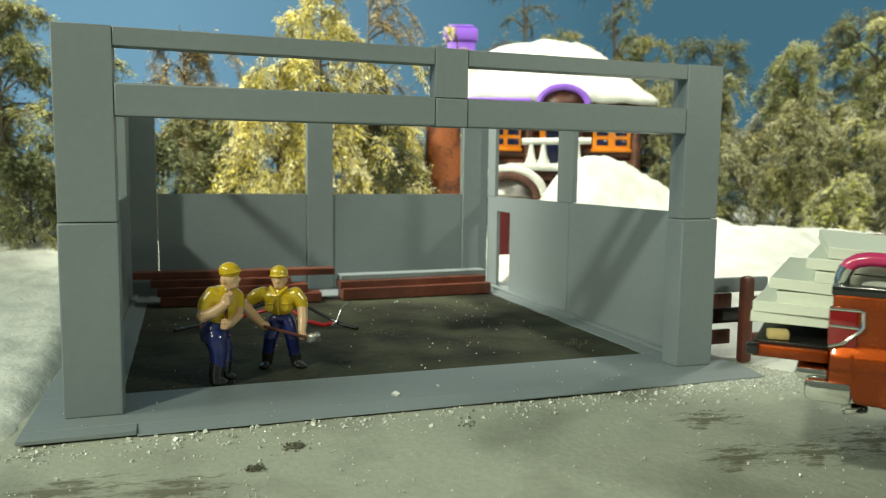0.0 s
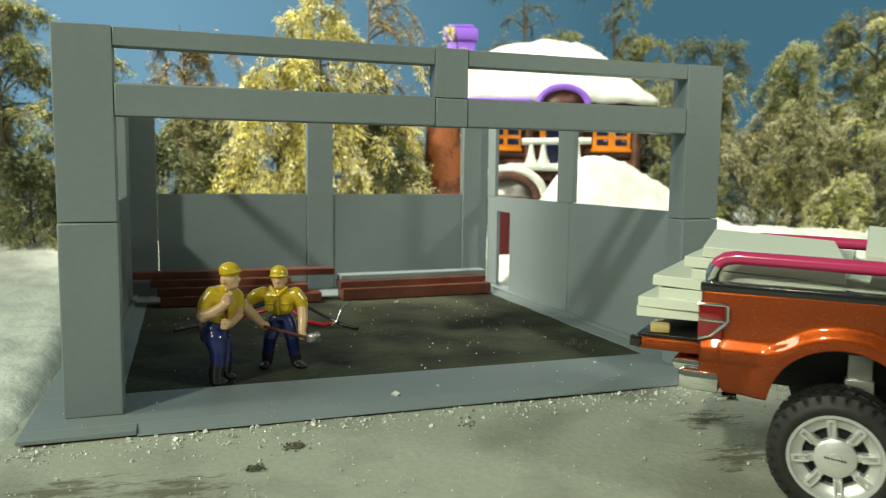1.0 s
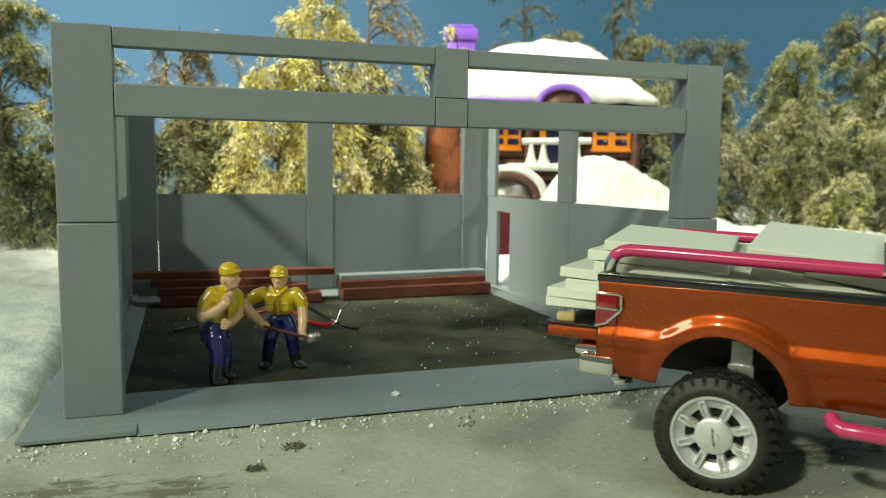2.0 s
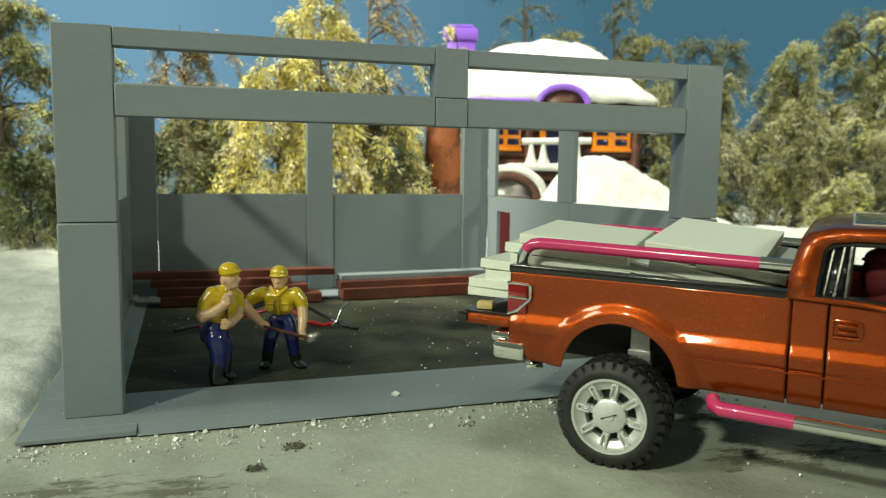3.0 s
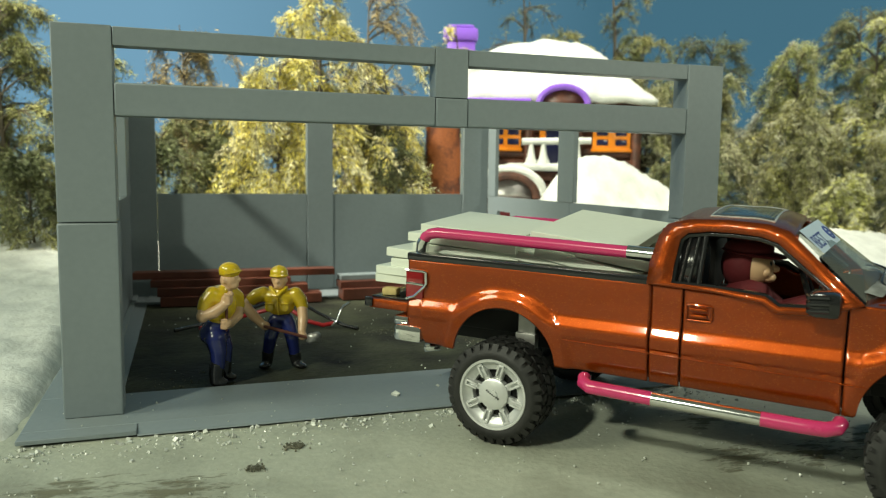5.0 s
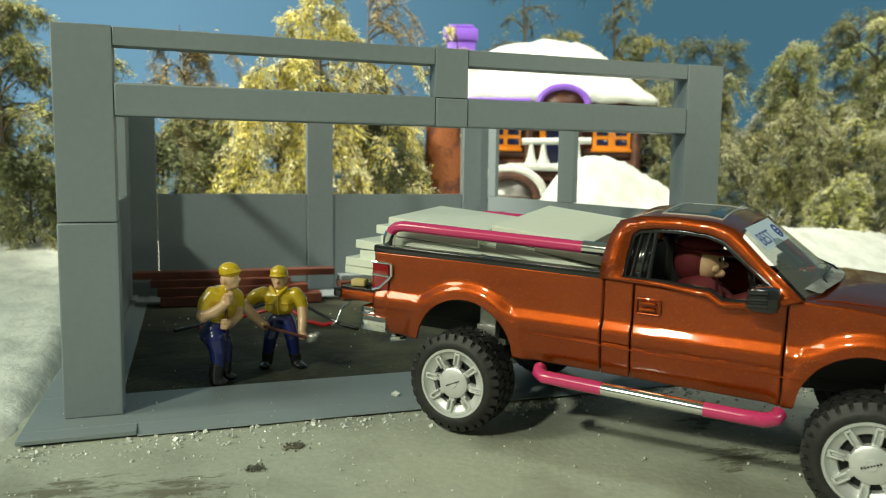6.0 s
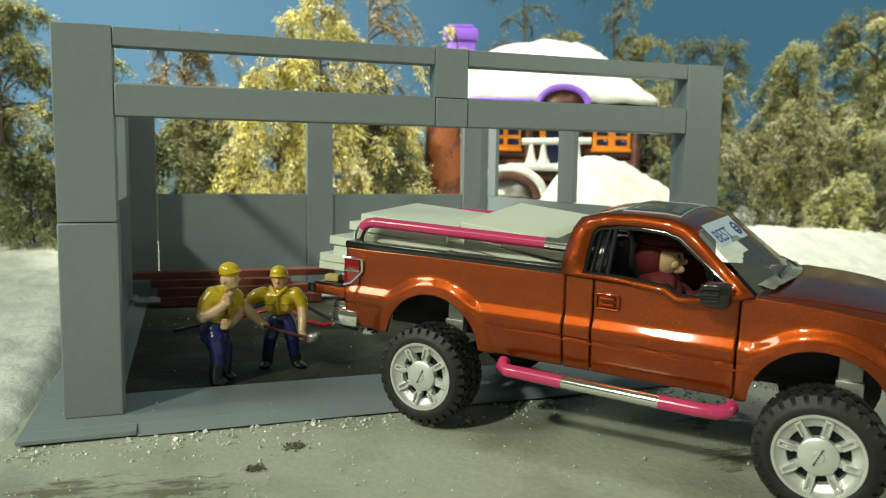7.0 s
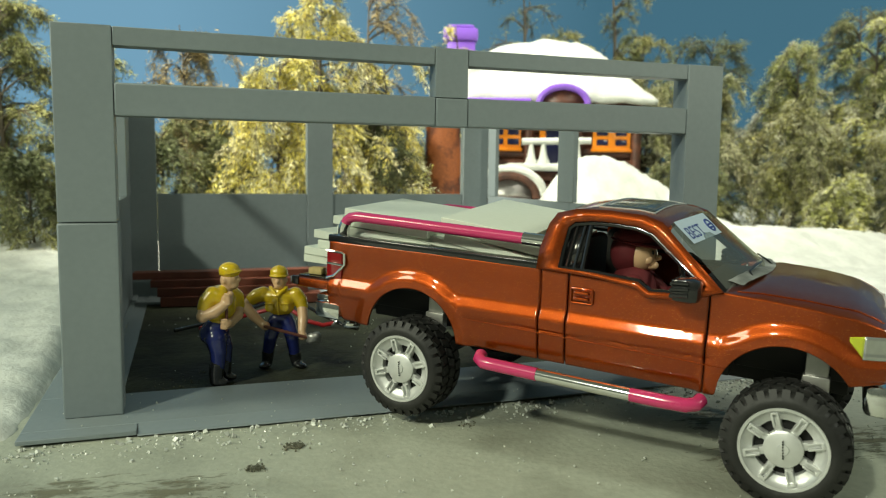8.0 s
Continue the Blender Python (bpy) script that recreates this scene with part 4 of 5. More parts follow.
def build_worker_shovel():
    p = flat_to_form(500, 651, 39.4)
    r = lambda v: v / 39.4
    ball = lambda x, y, d, a, b, c, turn=0: ("ball", p(x, y, d), (r(a), r(b), r(c)), (0, turn, 0))
    shirt = [ball(497, 524, 0, 33, 18, 16), ball(498, 541, 0, 24, 17, 17), ball(486, 530, -0.12, 14, 13, 14), ball(508, 530, -0.12, 14, 13, 14), ball(497, 512, 0, 16, 13, 7),
             ("limb", [p(468, 519), p(455, 523), p(448, 528)], [r(13.5), r(12.5), r(11.5)]), ("limb", [p(524, 519), p(533, 530), p(536, 540)], [r(13.5), r(12), r(11)])]
    detail = [ball(482, 540, -0.48, 8, 2.2, 8), ball(509, 540, -0.48, 8, 2.2, 8), ball(482, 533, -0.50, 8.5, 2.5, 2.4), ball(509, 533, -0.50, 8.5, 2.5, 2.4), ("limb", [p(483, 506, -0.28), p(494, 518, -0.50)], [r(3.5), r(3.0)]), ("limb", [p(510, 506, -0.28), p(498, 518, -0.50)], [r(3.5), r(3.0)]), ("limb", [p(497, 520, -0.50), p(498, 552, -0.46)], [r(1.6), r(1.6)])]
    trousers = [ball(499, 561, 0, 22, 16, 10), ball(488, 568, 0, 13, 15, 13), ball(510, 568, 0, 13, 15, 13), ("limb", [p(487, 572), p(481, 594, -0.15), p(475, 622, -0.02)], [r(14), r(12.5), r(10.5)]), ("limb", [p(511, 572), p(519, 594, -0.18), p(522, 624, -0.02)], [r(14), r(12.5), r(10.5)])]
    boots = [("limb", [p(475, 622), p(473, 642)], [r(11.5), r(9.5)]), ball(470, 646, -0.15, 11, 14, 6), ("limb", [p(522, 624), p(525, 642)], [r(11.5), r(9.5)]), ball(532, 645, -0.12, 13, 12, 6, 12)]
    skin = [("limb", [p(497, 511), p(497, 503, -0.05)], [r(9), r(9.5)]), ball(496.5, 494, -0.08, 12.5, 13, 15), ball(496.5, 504, -0.18, 9, 9, 6), ball(496, 495, -0.43, 3, 4, 4.5), ball(496.5, 502, -0.38, 5, 3, 1.8), ball(491, 489.5, -0.36, 3.5, 2.5, 2), ball(502, 489.5, -0.36, 3.5, 2.5, 2), ball(484.5, 494, -0.02, 2.5, 4, 5), ball(508.5, 494, -0.02, 2.5, 4, 5),
            ("limb", [p(446, 530), p(436, 540, -0.1), p(455, 556, -0.45), p(472, 568, -0.70)], [r(9.5), r(10), r(9), r(7)]), ball(477, 570, -0.74, 9, 8, 8, 20), ("limb", [p(536, 542, -0.05), p(539, 562, -0.25), p(539, 580, -0.55)], [r(9.5), r(9), r(7)]), ball(541, 588, -0.62, 8, 8, 8)]
    helmet = [ball(496, 481, -0.05, 16, 17, 14), ball(496, 486, -0.10, 17.5, 19, 2.2), ("limb", [p(496, 471, 0.25), p(496, 468, 0.1), p(496, 468, -0.2), p(496, 472, -0.38)], [r(1.6)] * 4)]
    tool = [("limb", [p(478, 570, -0.92), p(548, 589, -0.78)], [r(2.9), r(2.9)])]
    blade = [ball(560, 590, -0.75, 12, 8, 8, 20), ball(566, 586, -0.78, 8, 8, 7), ball(556, 595, -0.8, 8, 6, 5), ball(568, 594, -0.7, 6, 6, 6)]
    bm = sculpt(((shirt, 0.045, 4), (detail, 0.03, 1), (trousers, 0.05, 4), (boots, 0.045, 3), (skin, 0.04, 3), (helmet, 0.04, 2), (tool, 0.04, 1), (blade, 0.05, 1)))
    return solid("toy_worker", bm, [YELLOW, YELLOW, NAVY, BOOT, SKIN, YELLOW, TIMBER, STEEL], "yellow-helmeted toy worker figure holding a shovel on earth", "toy figure", WORKER_B[0], WORKER_B[1], -0.04, -18.9, "toy workers", smooth=60)


WORKER_A, WORKER_B = (5.36, 3.29), (8.18, 5.16)
build_worker_thinking()
build_worker_shovel()


def build_beam(x0, x1, y, z, depth, height, turn, mat, label):
    ln = x1 - x0
    bm = boxes((-ln / 2, ln / 2, -depth / 2, depth / 2, 0, height), bevel=0.04)
    return solid("timber_beam" if mat is TIMBER else "card_beam", bm, mat, label, "beam", (x0 + x1) / 2, y, z, turn, "beams along the back wall", smooth=20)


RED_BEAM, GREY_BEAM = "dark reddish-brown timber beam stacked by the back wall", "grey painted card beam lying on timber"
for row in ((2.6, 12.9, 22.9, 0.0, 1.7, 0.62, -3), (2.4, 12.0, 23.1, 0.63, 1.5, 0.55, -2), (2.0, 10.9, 23.4, 1.19, 1.4, 0.45, -3), (0.9, 14.0, 23.9, 1.65, 1.2, 0.45, -2),
            (14.3, 25.4, 22.9, 0.0, 1.6, 0.78, 2), (14.2, 25.2, 23.3, 0.79, 1.4, 0.46, 3)):
    build_beam(*row, TIMBER, RED_BEAM)
build_beam(14.3, 25.4, 23.6, 1.26, 1.2, 0.36, 3, GREY, GREY_BEAM)


def build_hose(name, label, points, radius, mat):
    bm = bmesh.new()
    tube(bm, points, radius, 8)
    return solid(name, bm, mat, label, "hose", smooth=60)


build_hose("red_hose", "red rubber hose with a metal clamp", [(4.8, 14.2, 0.12), (7, 15.5, 0.4), (8.8, 15.0, 0.9), (9.8, 14.2, 0.9), (10.6, 13.6, 0.35), (11.4, 13.2, 0.15), (12.0, 13.3, 0.2)], 0.12, HOSE_RED)
build_hose("black_cable", "black cable on the earth floor", [(3.5, 14.0, 0.12), (6, 15.4, 0.3), (8.6, 15.8, 1.1), (10.2, 15.4, 1.3), (11.4, 14.4, 0.6), (12.6, 13.0, 0.1), (13.2, 12.2, 0.05)], 0.10, BLACK)
build_hose("clamp", "bright steel clamp at a hose end", [(11.9, 13.2, 0.1), (12.2, 13.2, 0.3), (12.4, 13.2, 0.85), (12.55, 13.3, 1.1), (13.0, 13.4, 1.35)], 0.07, CHROME)


# ---- fence beside the building ----
def build_fence():
    f = thing("wooden_fence", "brown-painted wooden fence standing in snow", "fence", 29.75, 0.65, -0.25)
    bm = boxes((-0.34, 0.34, -0.24, 0.24, 0, 4.25), bevel=0.2)
    post = part("post", bm, TIMBER, f)
    for x, y, z0 in ((-2.2, 5.2, 0),):
        part("post", boxes((x - 0.26, x + 0.26, y - 0.2, y + 0.2, z0, 4.0), bevel=0.1), TIMBER, f)
    for z in (0.72, 2.52):
        part("rail", boxes((-3.2, 0.0, 1.0, 1.2, z, z + 0.74), bevel=0.05), TIMBER, f)
        part("rail", boxes((0.2, 5.4, 0.05, 0.25, z, z + 0.7), bevel=0.05), TIMBER, f)
    part("plank", boxes((-3.2, 2.2, 1.05, 1.35, 3.28, 4.0), bevel=0.05), GREY, f, "grey plank above the rails")
    # black strip that fills the dark band between the two rails
    part("plank", boxes((-3.2, 2.2, 1.05, 1.35, 1.75, 2.50), bevel=0.05), BLACK, f, "dark strip between the rails")
    return f


build_fence()


# ---- the snow-covered toy house behind ----
def build_house():
    h = thing("toy_house", "brown toy log house with thick snow roof and orange windows", "house", 43.0, 47.0, 0, -19)
    # local x runs along the facade, y away from the viewer
    for k in range(9):
        part("log", tube(bmesh.new(), [(-8.0, 0, 6.0 + k * 1.3), (9.0, 0, 6.0 + k * 1.3)], 0.72, 10), LOG, h)
    part("core", boxes((-7.8, 8.8, 0.2, 9, 3, 17), bevel=0.1), LOG, h)
    for x in (-2.9, 2.5, 8.8):
        part("corner_post", tube(bmesh.new(), [(x, -0.7, 4), (x, -0.7, 17)], 0.55, 10), LOG, h)

    def roof(x, v):
        a = x / 12.2
        ridge = 24.0 - 2.2 * a * a - 4.8 * max(0, a) ** 3
        eave = 16.6
        z = eave + (ridge - eave) * math.sin(v * math.pi / 2) ** 0.85
        return (x * (1 - 0.26 * v), -2.6 + 7 * v, z + 0.3 * noise.noise((x * 0.5, v * 4, 2)) + 0.14 * noise.noise((x * 1.7, v * 12, 4)))
    bm = bmesh.new()
    grid(bm, steps(-12, 10.6, 40), steps(0, 1, 18), roof)
    grid(bm, steps(-12, 10.6, 40), steps(0, 1, 18), lambda x, v: (roof(x, v)[0], 9.0 - roof(x, v)[1], roof(x, v)[2]), flip=True)
    rf = shell(part("snowy_roof", bm, SNOW, h, "roof under thick white snow", smooth=180), 0.6)
    bm = bmesh.new()
    tube(bm, [(x, -2.7, 16.5) for x in steps(-12, -3.0, 12)], 0.3, 8)
    part("eave_trim", bm, PURPLE, rf, "purple eave trim")
    ring = [(2.6 * math.cos(a) + 0.4, -3.0, 16.1 + 1.9 * math.sin(a)) for a in steps(0, math.pi, 20)]
    part("dormer_arch", tube(bmesh.new(), ring, 0.36, 10), PURPLE, rf, "purple dormer arch")
    bm = bmesh.new()
    f = bm.faces.new([bm.verts.new((2.4 * math.cos(a) + 0.4, -2.95, 16.1 + 1.75 * math.sin(a))) for a in steps(0, math.pi, 16)])
    shell(part("dormer_back", bm, LOG, rf), 0.1)
    part("chimney", boxes((-12.0, -8.8, 2.5, 5.0, 20, 23.6), (-12.4, -8.5, 2.2, 5.3, 23.6, 25.0), (-12.0, -8.9, 2.5, 5.0, 24.9, 25.4), bevel=0.3), PURPLE, rf, "purple chimney")
    for x0, x1, panes in ((-7.2, -3.8, 2), (4.05, 8.15, 2)):
        w = part("window", boxes((x0, x1, -0.95, -0.6, 11.4, 14.0), (x0 - 0.15, x1 + 0.15, -1.1, -0.6, 11.25, 11.6), bevel=0.1), ORANGE, h, "orange window frame")
        for k in range(panes):
            cx = x0 + (x1 - x0) * (k + 0.5) / panes
            for z in (11.95, 13.0):
                part("pane", boxes((cx - 0.62, cx + 0.62, -1.0, -0.9, z, z + 0.65), bevel=0.02), DARKBLUE, w)
    d = part("door", boxes((-1.1, 1.2, -0.9, -0.6, 9, 14.2), bevel=0.05), DARKBLUE, h, "dark doorway")
    part("door_jamb", boxes((-1.75, -1.1, -0.95, -0.5, 12.6, 14.2), (1.2, 1.8, -0.95, -0.5, 12.6, 14.2), bevel=0.08), ORANGE, d)
    bm = tube(bmesh.new(), [(-3.9, -3.2, 12.2), (3.4, -3.2, 12.35)], 0.36, 10)
    rail = part("porch_rail", bm, SNOW, h, "snowy white porch rail")
    for x in (-2.9, -1.6, 0.6, 2.0):
        part("baluster", tube(bmesh.new(), [(x, -3.2, 9.5), (x, -3.2, 10.6), (x, -3.2, 12.3)], [0.9, 0.45, 0.16], 10), SNOW, rail)
    part("porch_floor", boxes((-5.5, 4.5, -4, -0.4, 9.1, 9.9), bevel=0.3), SNOW, h, "snowy porch floor")
    ring = [(-5.5 + 2.9 * math.cos(a), -6.0, 6.3 + 2.3 * math.sin(a)) for a in steps(0, math.pi, 18)]
    part("cellar_arch", tube(bmesh.new(), ring, 0.42, 8), LOG, h, "brown cellar arch")
    bm = bmesh.new()
    bm.faces.new([bm.verts.new((-5.5 + 2.8 * math.cos(a), -5.9, 6.3 + 2.2 * math.sin(a))) for a in steps(0, math.pi, 16)])
    shell(part("cellar_door", bm, STEEL, h, "pale grey cellar front"), 0.15)
    ring = [(-5.5 + 3.6 * math.cos(a), -5.6, 6.6 + 2.6 * math.sin(a)) for a in steps(0, math.pi, 18)]
    part("cellar_snow", tube(bmesh.new(), ring, 0.55, 10), SNOW, h, "snow cap on the cellar arch")
    part("cellar_step", boxes((-7.2, -3.4, -6.6, -5.6, 5.2, 5.7), bevel=0.1), VELVET, h)
    return h


build_house()


def build_trunk():
    bm = bmesh.new()
    n = 28
    rings = []
    for z in steps(2, 17.5, 24):
        rings.append([bm.verts.new(((1.75 + 0.18 * noise.noise((math.cos(a) * 3, math.sin(a) * 3, z * 0.25)) + (0.1 if k % 2 else 0)) * math.cos(a), 1.6 * math.sin(a), z)) for k, a in enumerate(2 * math.pi * k / n for k in range(n))])
    for a, b in zip(rings, rings[1:]):
        for k in range(n):
            bm.faces.new((a[k], a[(k + 1) % n], b[(k + 1) % n], b[k]))
    return solid("tree_stump", bm, BARK_RED, "russet grooved toy tree trunk beside the house", "trunk", 29.9, 46.6, -1.0, smooth=60)


build_trunk()


solid("wooden_board", boxes((-0.55, 0.55, -0.15, 0.15, 0, 5.2), (-0.62, -0.5, -0.25, 0.2, 0, 5.3), bevel=0.05), VELVET, "dark red board standing in snow outside the doorway", "board", 30.5, 31.9, 1.2, -19)


# ---- trees of dried plants ----
def build_tree(name, label, x, y, z, height, spread, limbs, leaves, mats, seed, droop, size=0.5):
    """A dried plant: a thin stem, arching limbs, twigs that hang from them, and needles set along each twig."""
    rng = random.Random(seed)
    t = thing(name, label, "tree", x, y, z)
    bm = bmesh.new()
    bend = Vector((rng.uniform(-1, 1), rng.uniform(-1, 1), 0)) * 0.06 * height
    stem = lambda u: Vector((0, 0, height * u)) + bend * math.sin(u * 2.5)
    tube(bm, [(0, 0, -1)] + [stem(k / 7) for k in range(1, 8)], [0.016 * height * (1 - 0.125 * k) for k in range(8)], 7)
    twigs = []
    for i in range(limbs):
        u0 = 0.10 + 0.86 * (i + rng.random()) / limbs
        a = rng.uniform(0, 2 * math.pi)
        reach = spread * rng.uniform(0.5, 1.15) * (1.15 - 0.60 * u0)
        rise = rng.uniform(0.15, 0.65) * reach
        curl = rng.uniform(-0.5, 0.5)
        line = []
        for k in range(8):
            u = k / 7
            line.append(stem(u0) + Vector((math.cos(a + curl * u) * reach * u, math.sin(a + curl * u) * reach * u, rise * math.sin(u * 2.0) - droop * reach * u ** 3)))
        tube(bm, line, [0.0055 * height * (1 - 0.12 * k) for k in range(8)], 5)
        for j in range(rng.randint(11, 17)):
            u = rng.uniform(0.12, 1.0) * 6.99
            k = int(u)
            p = line[k].lerp(line[k + 1], u - k)
            ahead = (line[k + 1] - line[k]).normalized()
            d = (ahead + Vector((rng.gauss(0, 0.6), rng.gauss(0, 0.6), rng.gauss(0.15, 0.4)))).normalized() * reach * rng.uniform(0.18, 0.50)
            fall = Vector((0, 0, -droop * rng.uniform(0.15, 0.5) * reach))
            twig = [p + d * v + fall * v * v * 0.8 for v in (0, 0.25, 0.5, 0.75, 1.0)]
            tube(bm, twig, [0.0026 * height * (1 - 0.18 * v) for v in range(5)], 4)
            twigs.append((twig, rng.random()))
    part("trunk", bm, BARK, t)
    verts, faces, slots = [], [], []
    thick = 0.026 * spread
    for i in range(leaves):
        twig, pale = rng.choice(twigs)
        u = rng.uniform(0.0, 1.0) ** 0.8 * 3.999
        k = int(u)
        p = twig[k].lerp(twig[k + 1], u - k) + Vector((rng.gauss(0, thick), rng.gauss(0, thick), rng.gauss(0, thick)))
        ahead = (twig[k + 1] - twig[k]).normalized()
        d = (ahead * rng.uniform(0.5, 1.1) + Vector((rng.gauss(0, 0.55), rng.gauss(0, 0.55), rng.gauss(-0.35 * droop, 0.5)))).normalized()
        n = size * rng.uniform(0.5, 1.35)
        w = d.orthogonal().normalized()
        w = (w + 0.9 * d.cross(w) * rng.uniform(-1, 1)).normalized() * n * 0.085
        b = len(verts)
        verts += [(p + q) * CM for q in (-w * 0.4, d * n * 0.45 + w, d * n, d * n * 0.5 - w)]
        faces += [(b, b + 1, b + 2), (b, b + 2, b + 3)]
        tip = 1 if len(mats) > 1 and (pale < 0.30 or rng.random() < 0.10 + 0.06 * u) else 0
        slots += [tip, tip]
    me = bpy.data.meshes.new("crown")
    me.from_pydata(verts, [], faces)
    for m in mats:
        me.materials.append(m)
    me.polygons.foreach_set("material_index", slots)
    crown = new("crown", me)
    crown.parent = t
    tagged(crown, kind="stuff")
    return t


YL, OL, DK = ((LEAF_YELLOW, LEAF_CREAM), "yellow dried-plant miniature tree with drooping pale-tipped sprays"), ((LEAF_OLIVE,), "olive dried-plant miniature tree"), ((LEAF_DARK,), "dark green dried-plant miniature tree")
FR, LM, BR = ((LEAF_OLIVE, LEAF_FROST), "frosted olive miniature tree with snowy tips"), ((LEAF_LIME, LEAF_FROST), "lime-yellow dried-plant miniature tree with frosted tips"), ((LEAF_DARK, LEAF_OLIVE), "nearly bare dark miniature tree with thin branches")
TN = ((LEAF_TAN,), "tan wispy dried-grass miniature tree")
TREES = (
    # left of the garage and behind its left half
    (OL, -10.5, 50.0, 2.0, 22, 7.5, 34, 0.45, 17000), (DK, -17.5, 56.0, 2.0, 25, 9, 34, 0.4, 19000), (DK, -8.0, 44.0, 1.0, 9, 6, 26, 0.4, 12000), (OL, -4.0, 60.0, 2.0, 19, 7, 24, 0.5, 9000),
    (OL, -23.0, 48.0, 2.0, 20, 8, 30, 0.5, 15000), (TN, 3.5, 52.0, 2.0, 21, 8.5, 22, 0.8, 9000), (DK, 2.0, 47.0, 1.5, 11, 7, 28, 0.5, 14000), (OL, 6.0, 58.0, 2.0, 14, 8, 26, 0.6, 12000),
    # the yellow tree and its neighbours
    (YL, 13.0, 41.0, 1.5, 17, 7.5, 40, 0.95, 26000), (YL, 17.2, 44.0, 2.0, 24, 7.0, 36, 0.85, 24000), (YL, 22.5, 45.0, 2.0, 17.5, 6.0, 22, 0.8, 8000), (DK, 22.0, 46.5, 1.5, 12, 6.5, 30, 0.5, 15000),
    (OL, 26.0, 52.0, 1.5, 15, 6, 28, 0.6, 14000), (DK, 9.0, 48.0, 1.5, 11, 6, 26, 0.5, 12000), (TN, 25.0, 58.0, 2.0, 27, 9, 22, 0.6, 6500), (YL, 31.5, 50.0, 2.0, 22.5, 4.5, 9, 0.4, 1600),
    # behind and right of the house
    (BR, 46.0, 64.0, 3.0, 31, 8, 18, 0.25, 2600), (OL, 40.5, 72.0, 3.0, 24, 8, 22, 0.4, 5000), (OL, 52.5, 64.0, 3.0, 25, 8, 24, 0.5, 9000), (BR, 60.5, 68.0, 3.0, 34, 8, 18, 0.3, 3000),
    (FR, 55.0, 48.0, 3.0, 17, 7, 30, 0.6, 17000), (DK, 56.0, 39.5, 2.5, 9, 5, 24, 0.5, 11000), (OL, 60.0, 56.0, 3.0, 24, 7, 26, 0.5, 11000), (FR, 62.0, 44.0, 3.0, 17, 7.5, 32, 0.75, 17000),
    (FR, 67.5, 38.0, 2.5, 14, 8, 32, 0.8, 19000), (LM, 70.0, 42.0, 2.5, 21, 8, 34, 0.75, 21000), (LM, 76.5, 36.0, 2.5, 24, 7.5, 34, 0.75, 21000), (DK, 70.0, 54.0, 2.5, 24, 9, 24, 0.5, 9000),
    (LM, 66.5, 30.5, 2.5, 6.5, 3.6, 22, 0.7, 8000), (FR, 75.0, 28.5, 2.5, 12, 6.5, 30, 0.7, 15000), (DK, 84.0, 46.0, 2.5, 27, 9, 30, 0.5, 12000))
for i, ((mats, label), x, y, z, hh, sp, limbs, droop, leaves) in enumerate(TREES):
    build_tree("miniature_tree", label, x, y, z, hh, sp, int(limbs * 1.3), int(leaves * (2.2 if x > 50 else 1.6)), mats, 100 + i, droop)


# ---- grit: salt crystals, snow crumbs, clods ----
def scatter(name, label, mat, spots, kind="stuff"):
    rng = random.Random(len(name) + len(spots))
    verts, faces = [], []
    for x, y, z, s in spots:
        b = len(verts)
        turn = Euler((rng.uniform(0, 6), rng.uniform(0, 6), rng.uniform(0, 6))).to_matrix()
        corner = [turn @ Vector((sx * rng.uniform(0.6, 1.1), sy * rng.uniform(0.6, 1.1), sz * rng.uniform(0.4, 0.9))) * s for sx in (-1, 1) for sy in (-1, 1) for sz in (-1, 1)]
        verts += [((Vector((x, y, z + s * 0.4)) + c) * CM) for c in corner]
        faces += [tuple(b + k for k in f) for f in ((0, 1, 3, 2), (4, 6, 7, 5), (0, 4, 5, 1), (2, 3, 7, 6), (0, 2, 6, 4), (1, 5, 7, 3))]
    me = bpy.data.meshes.new(name)
    me.from_pydata(verts, [], faces)
    me.materials.append(mat)
    return tagged(new(name, me), label, "grit", kind=kind)


rng = random.Random(7)
spots = []
for _ in range(900):
    x = rng.uniform(-3, 33)
    y = -2.1 - abs(rng.gauss(0, 1.1))
    spots.append((x, y, -0.24, rng.choice((0.015, 0.02, 0.02, 0.03, 0.04, 0.05, 0.065)) * rng.uniform(0.7, 1.3)))
for _ in range(1000):
    spots.append((rng.uniform(-5, 36), rng.uniform(-22, -2.2), -0.24, rng.uniform(0.012, 0.04)))
for _ in range(5200):
    spots.append((rng.gauss(28.5, 2.5), -2.2 + abs(rng.gauss(0, 1.4)) - max(0, rng.gauss(0, 1.2)), -0.23, rng.uniform(0.008, 0.035)))
for _ in range(500):
    x = rng.uniform(24, 34)
    spots.append((x, -1.9 - abs(rng.gauss(0, 0.7)), -0.23, rng.uniform(0.015, 0.06)))
scatter("salt_grains", "loose white salt crystals strewn on the road", SALT, spots)
spots = [(rng.uniform(-1, 26), rng.uniform(-1.9, 2.6), 0.0 if rng.random() < 0.7 else -0.05, rng.uniform(0.01, 0.035)) for _ in range(60)]
spots = [(x, y, -0.005 if y > -1.15 else -0.005 - (-1.15 - y) * 0.14, s) for x, y, z, s in spots] + [(11.9, -0.6, -0.02, 0.13), (11.8, -0.5, -0.02, 0.08), (3.0, 1.0, 0, 0.05), (13.9, 0.2, 0, 0.06), (22.2, 1.8, 0, 0.06)]
scatter("salt_crumbs", "white salt crumbs on the grey base", SALT, spots)
spots = [(rng.uniform(2, 25), rng.uniform(3, 21), -0.05, rng.uniform(0.01, 0.035)) for _ in range(110)]
scatter("floor_crumbs", "pale crumbs scattered over the earth floor", FOAM, spots)
spots = []
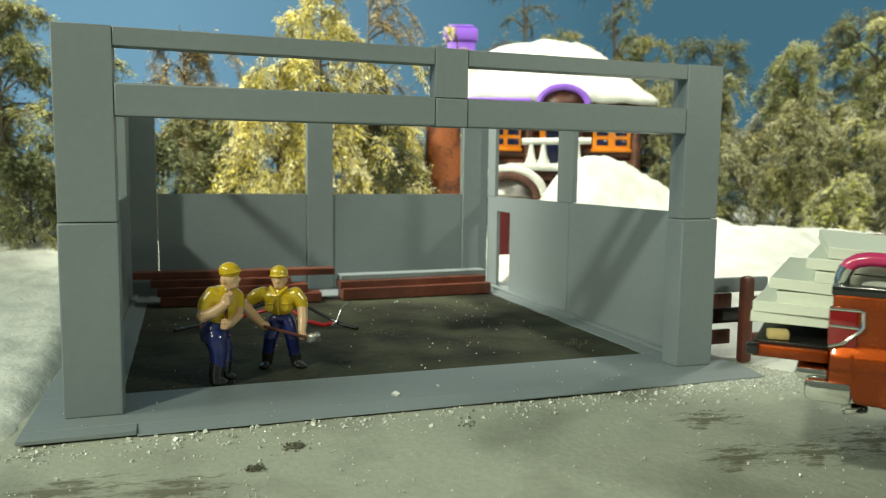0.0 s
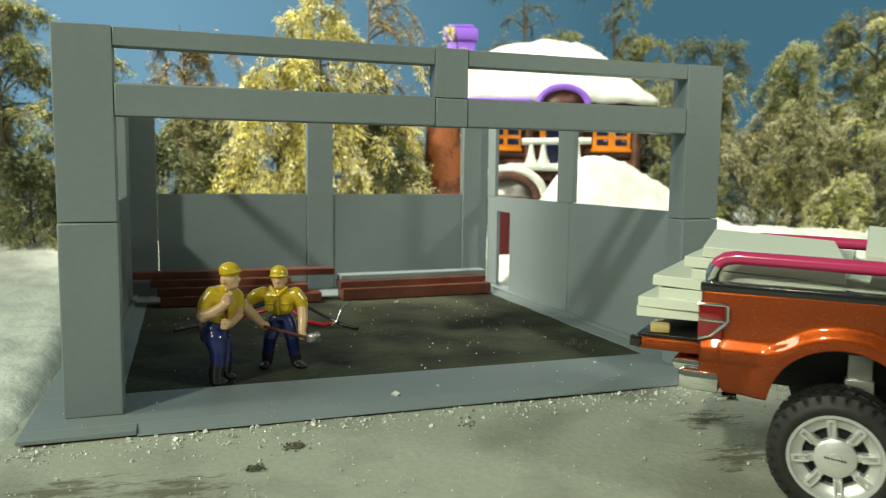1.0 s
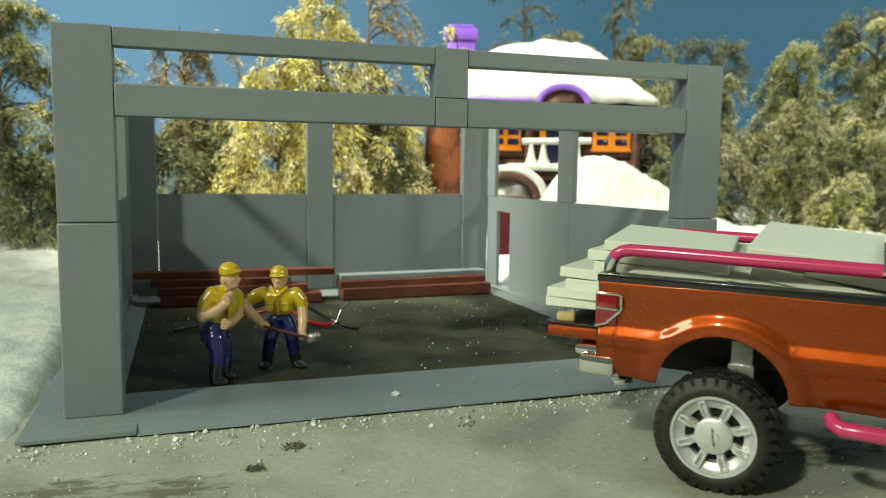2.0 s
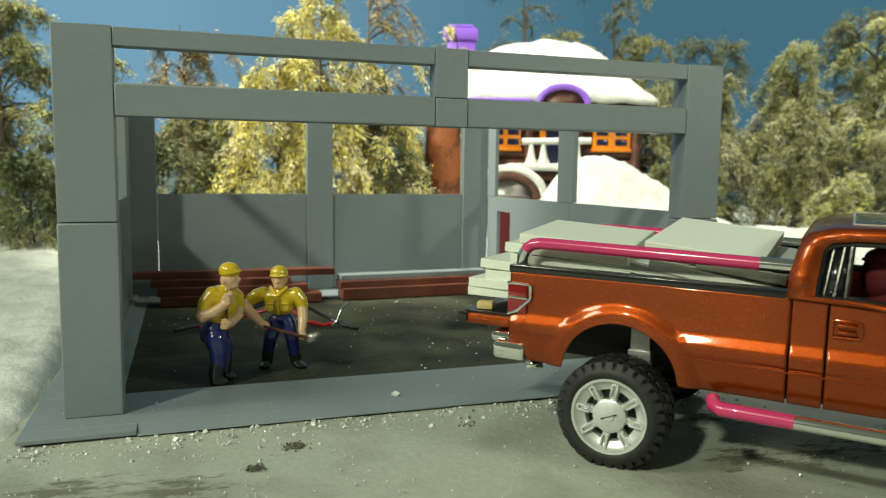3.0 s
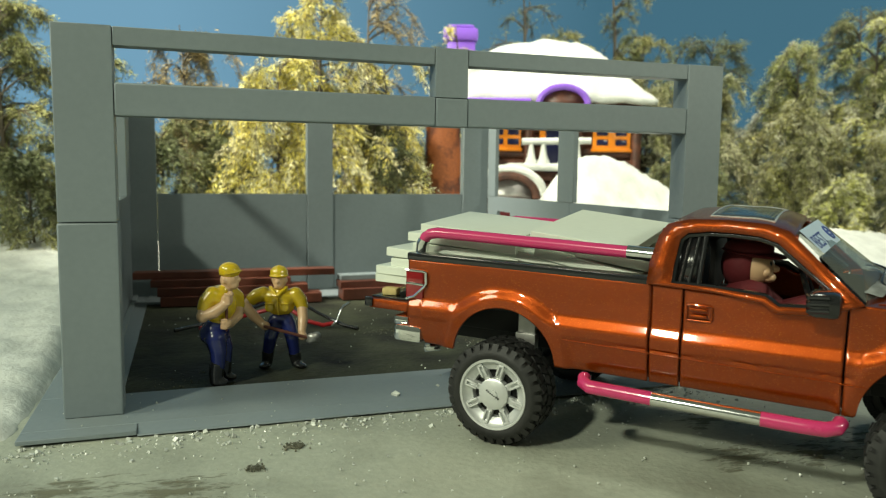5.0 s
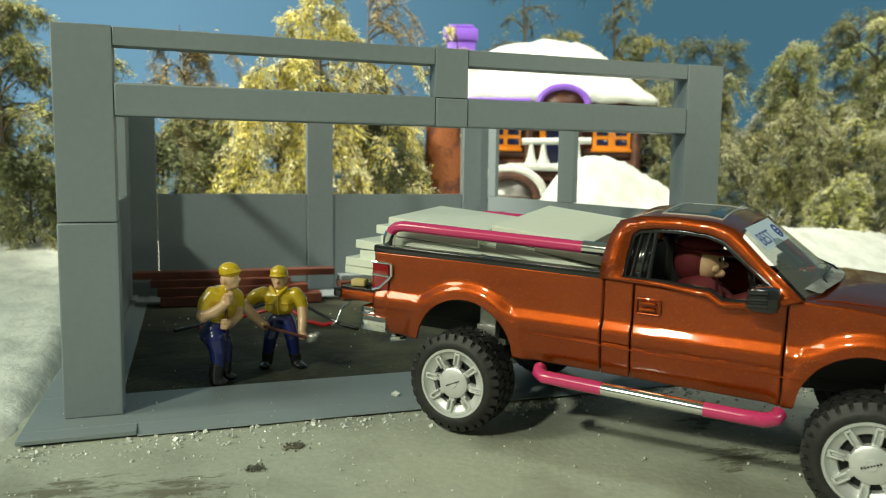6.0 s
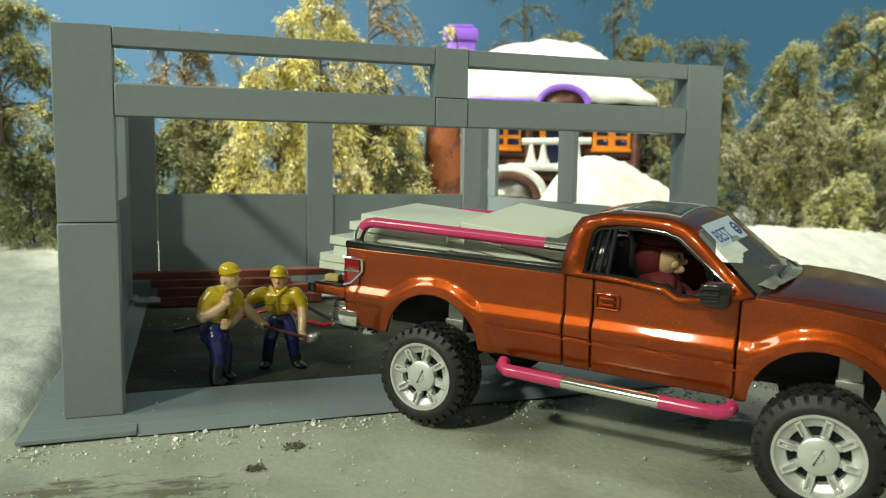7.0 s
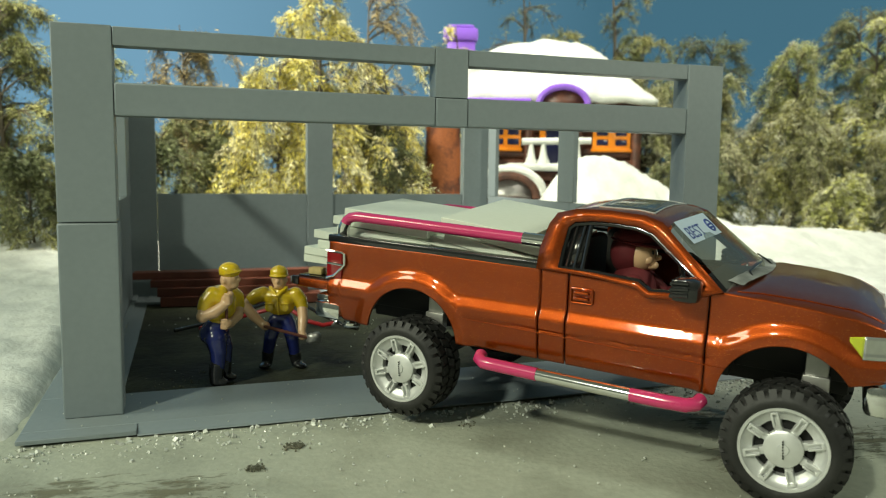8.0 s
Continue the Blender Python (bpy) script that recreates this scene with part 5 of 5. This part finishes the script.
for cx, cy, n, r in ((6.0, -5.9, 90, 0.13), (7.4, -4.4, 90, 0.18), (13.6, -4.0, 25, 0.2), (14.2, 11.5, 70, 0.7), (20.0, 12.5, 50, 0.8), (18.5, 8.0, 40, 0.7), (23.3, 6.0, 60, 0.5), (10.5, 2.2, 16, 0.2), (4.2, 4.2, 50, 1.0)):
    spots += [(cx + rng.gauss(0, r), cy + rng.gauss(0, r), -0.23 if cy < 0 else -0.06, rng.uniform(0.012, 0.042)) for _ in range(n)]
scatter("earth_clods", "small dry earth clods on road and floor", STAIN, spots)


# ---- what moves: the truck backs up to the garage and climbs its ramp ----
SPIN = 22.0


def motions():
    # seconds, place of the rear axle in centimetres, lean, tip and heading in degrees
    track = ((0.0, 26.077, -12.919, -0.585, 0.208, 0.167, -47.234), (0.5, 24.887, -11.806, -0.746, 0.396, -0.039, -47.226),
             (1.0, 23.815, -10.431, -0.732, 0.441, 0.056, -47.254), (1.5, 22.813, -9.336, -0.715, 0.505, 0.151, -47.260),
             (3.0, 19.865, -5.582, -0.702, 0.534, 0.737, -47.283), (3.5, 19.169, -4.894, -0.638, 0.619, 0.613, -47.175),
             (4.0, 18.610, -4.314, -0.663, 0.744, 0.154, -47.060), (4.5, 17.802, -3.575, -0.617, 0.802, 0.526, -47.024),
             (6.0, 16.114, -1.594, -0.399, 0.745, 2.036, -47.086), (6.5, 15.652, -1.158, -0.425, 0.807, 2.074, -47.146),
             (7.0, 15.232, -0.712, -0.322, 0.753, 2.285, -47.292), (7.5, 14.925, -0.346, -0.240, 0.611, 2.602, -47.433),
             (8.0, 14.663, -0.041, -0.176, 0.595, 2.806, -47.451))
    rows, spins = [], []
    for t, x, y, z, lean, tip, yaw in track:
        rows.append((t, pose(x * CM, y * CM, z * CM, lean, tip, yaw)))
        rolled = (x * math.cos(radians(-47.2)) + y * math.sin(radians(-47.2))) / SIZE
        spins.append((t, math.degrees(rolled / (TYRE_R + 0.025)) + SPIN))
    TRUCK.scale = (SIZE, SIZE, SIZE)
    walk(TRUCK, rows)
    for wheel, x, s in WHEELS:
        walk(wheel, [(t, pose(x * CM, s * 3.87 * CM, HUB_Z * CM, 0, a, 0)) for t, a in spins])
    for ob, local in LOAD:
        ob.scale = (SIZE, SIZE, SIZE)
        local.translation *= SIZE
        walk(ob, [(t, m @ local) for t, m in rows])


motions()
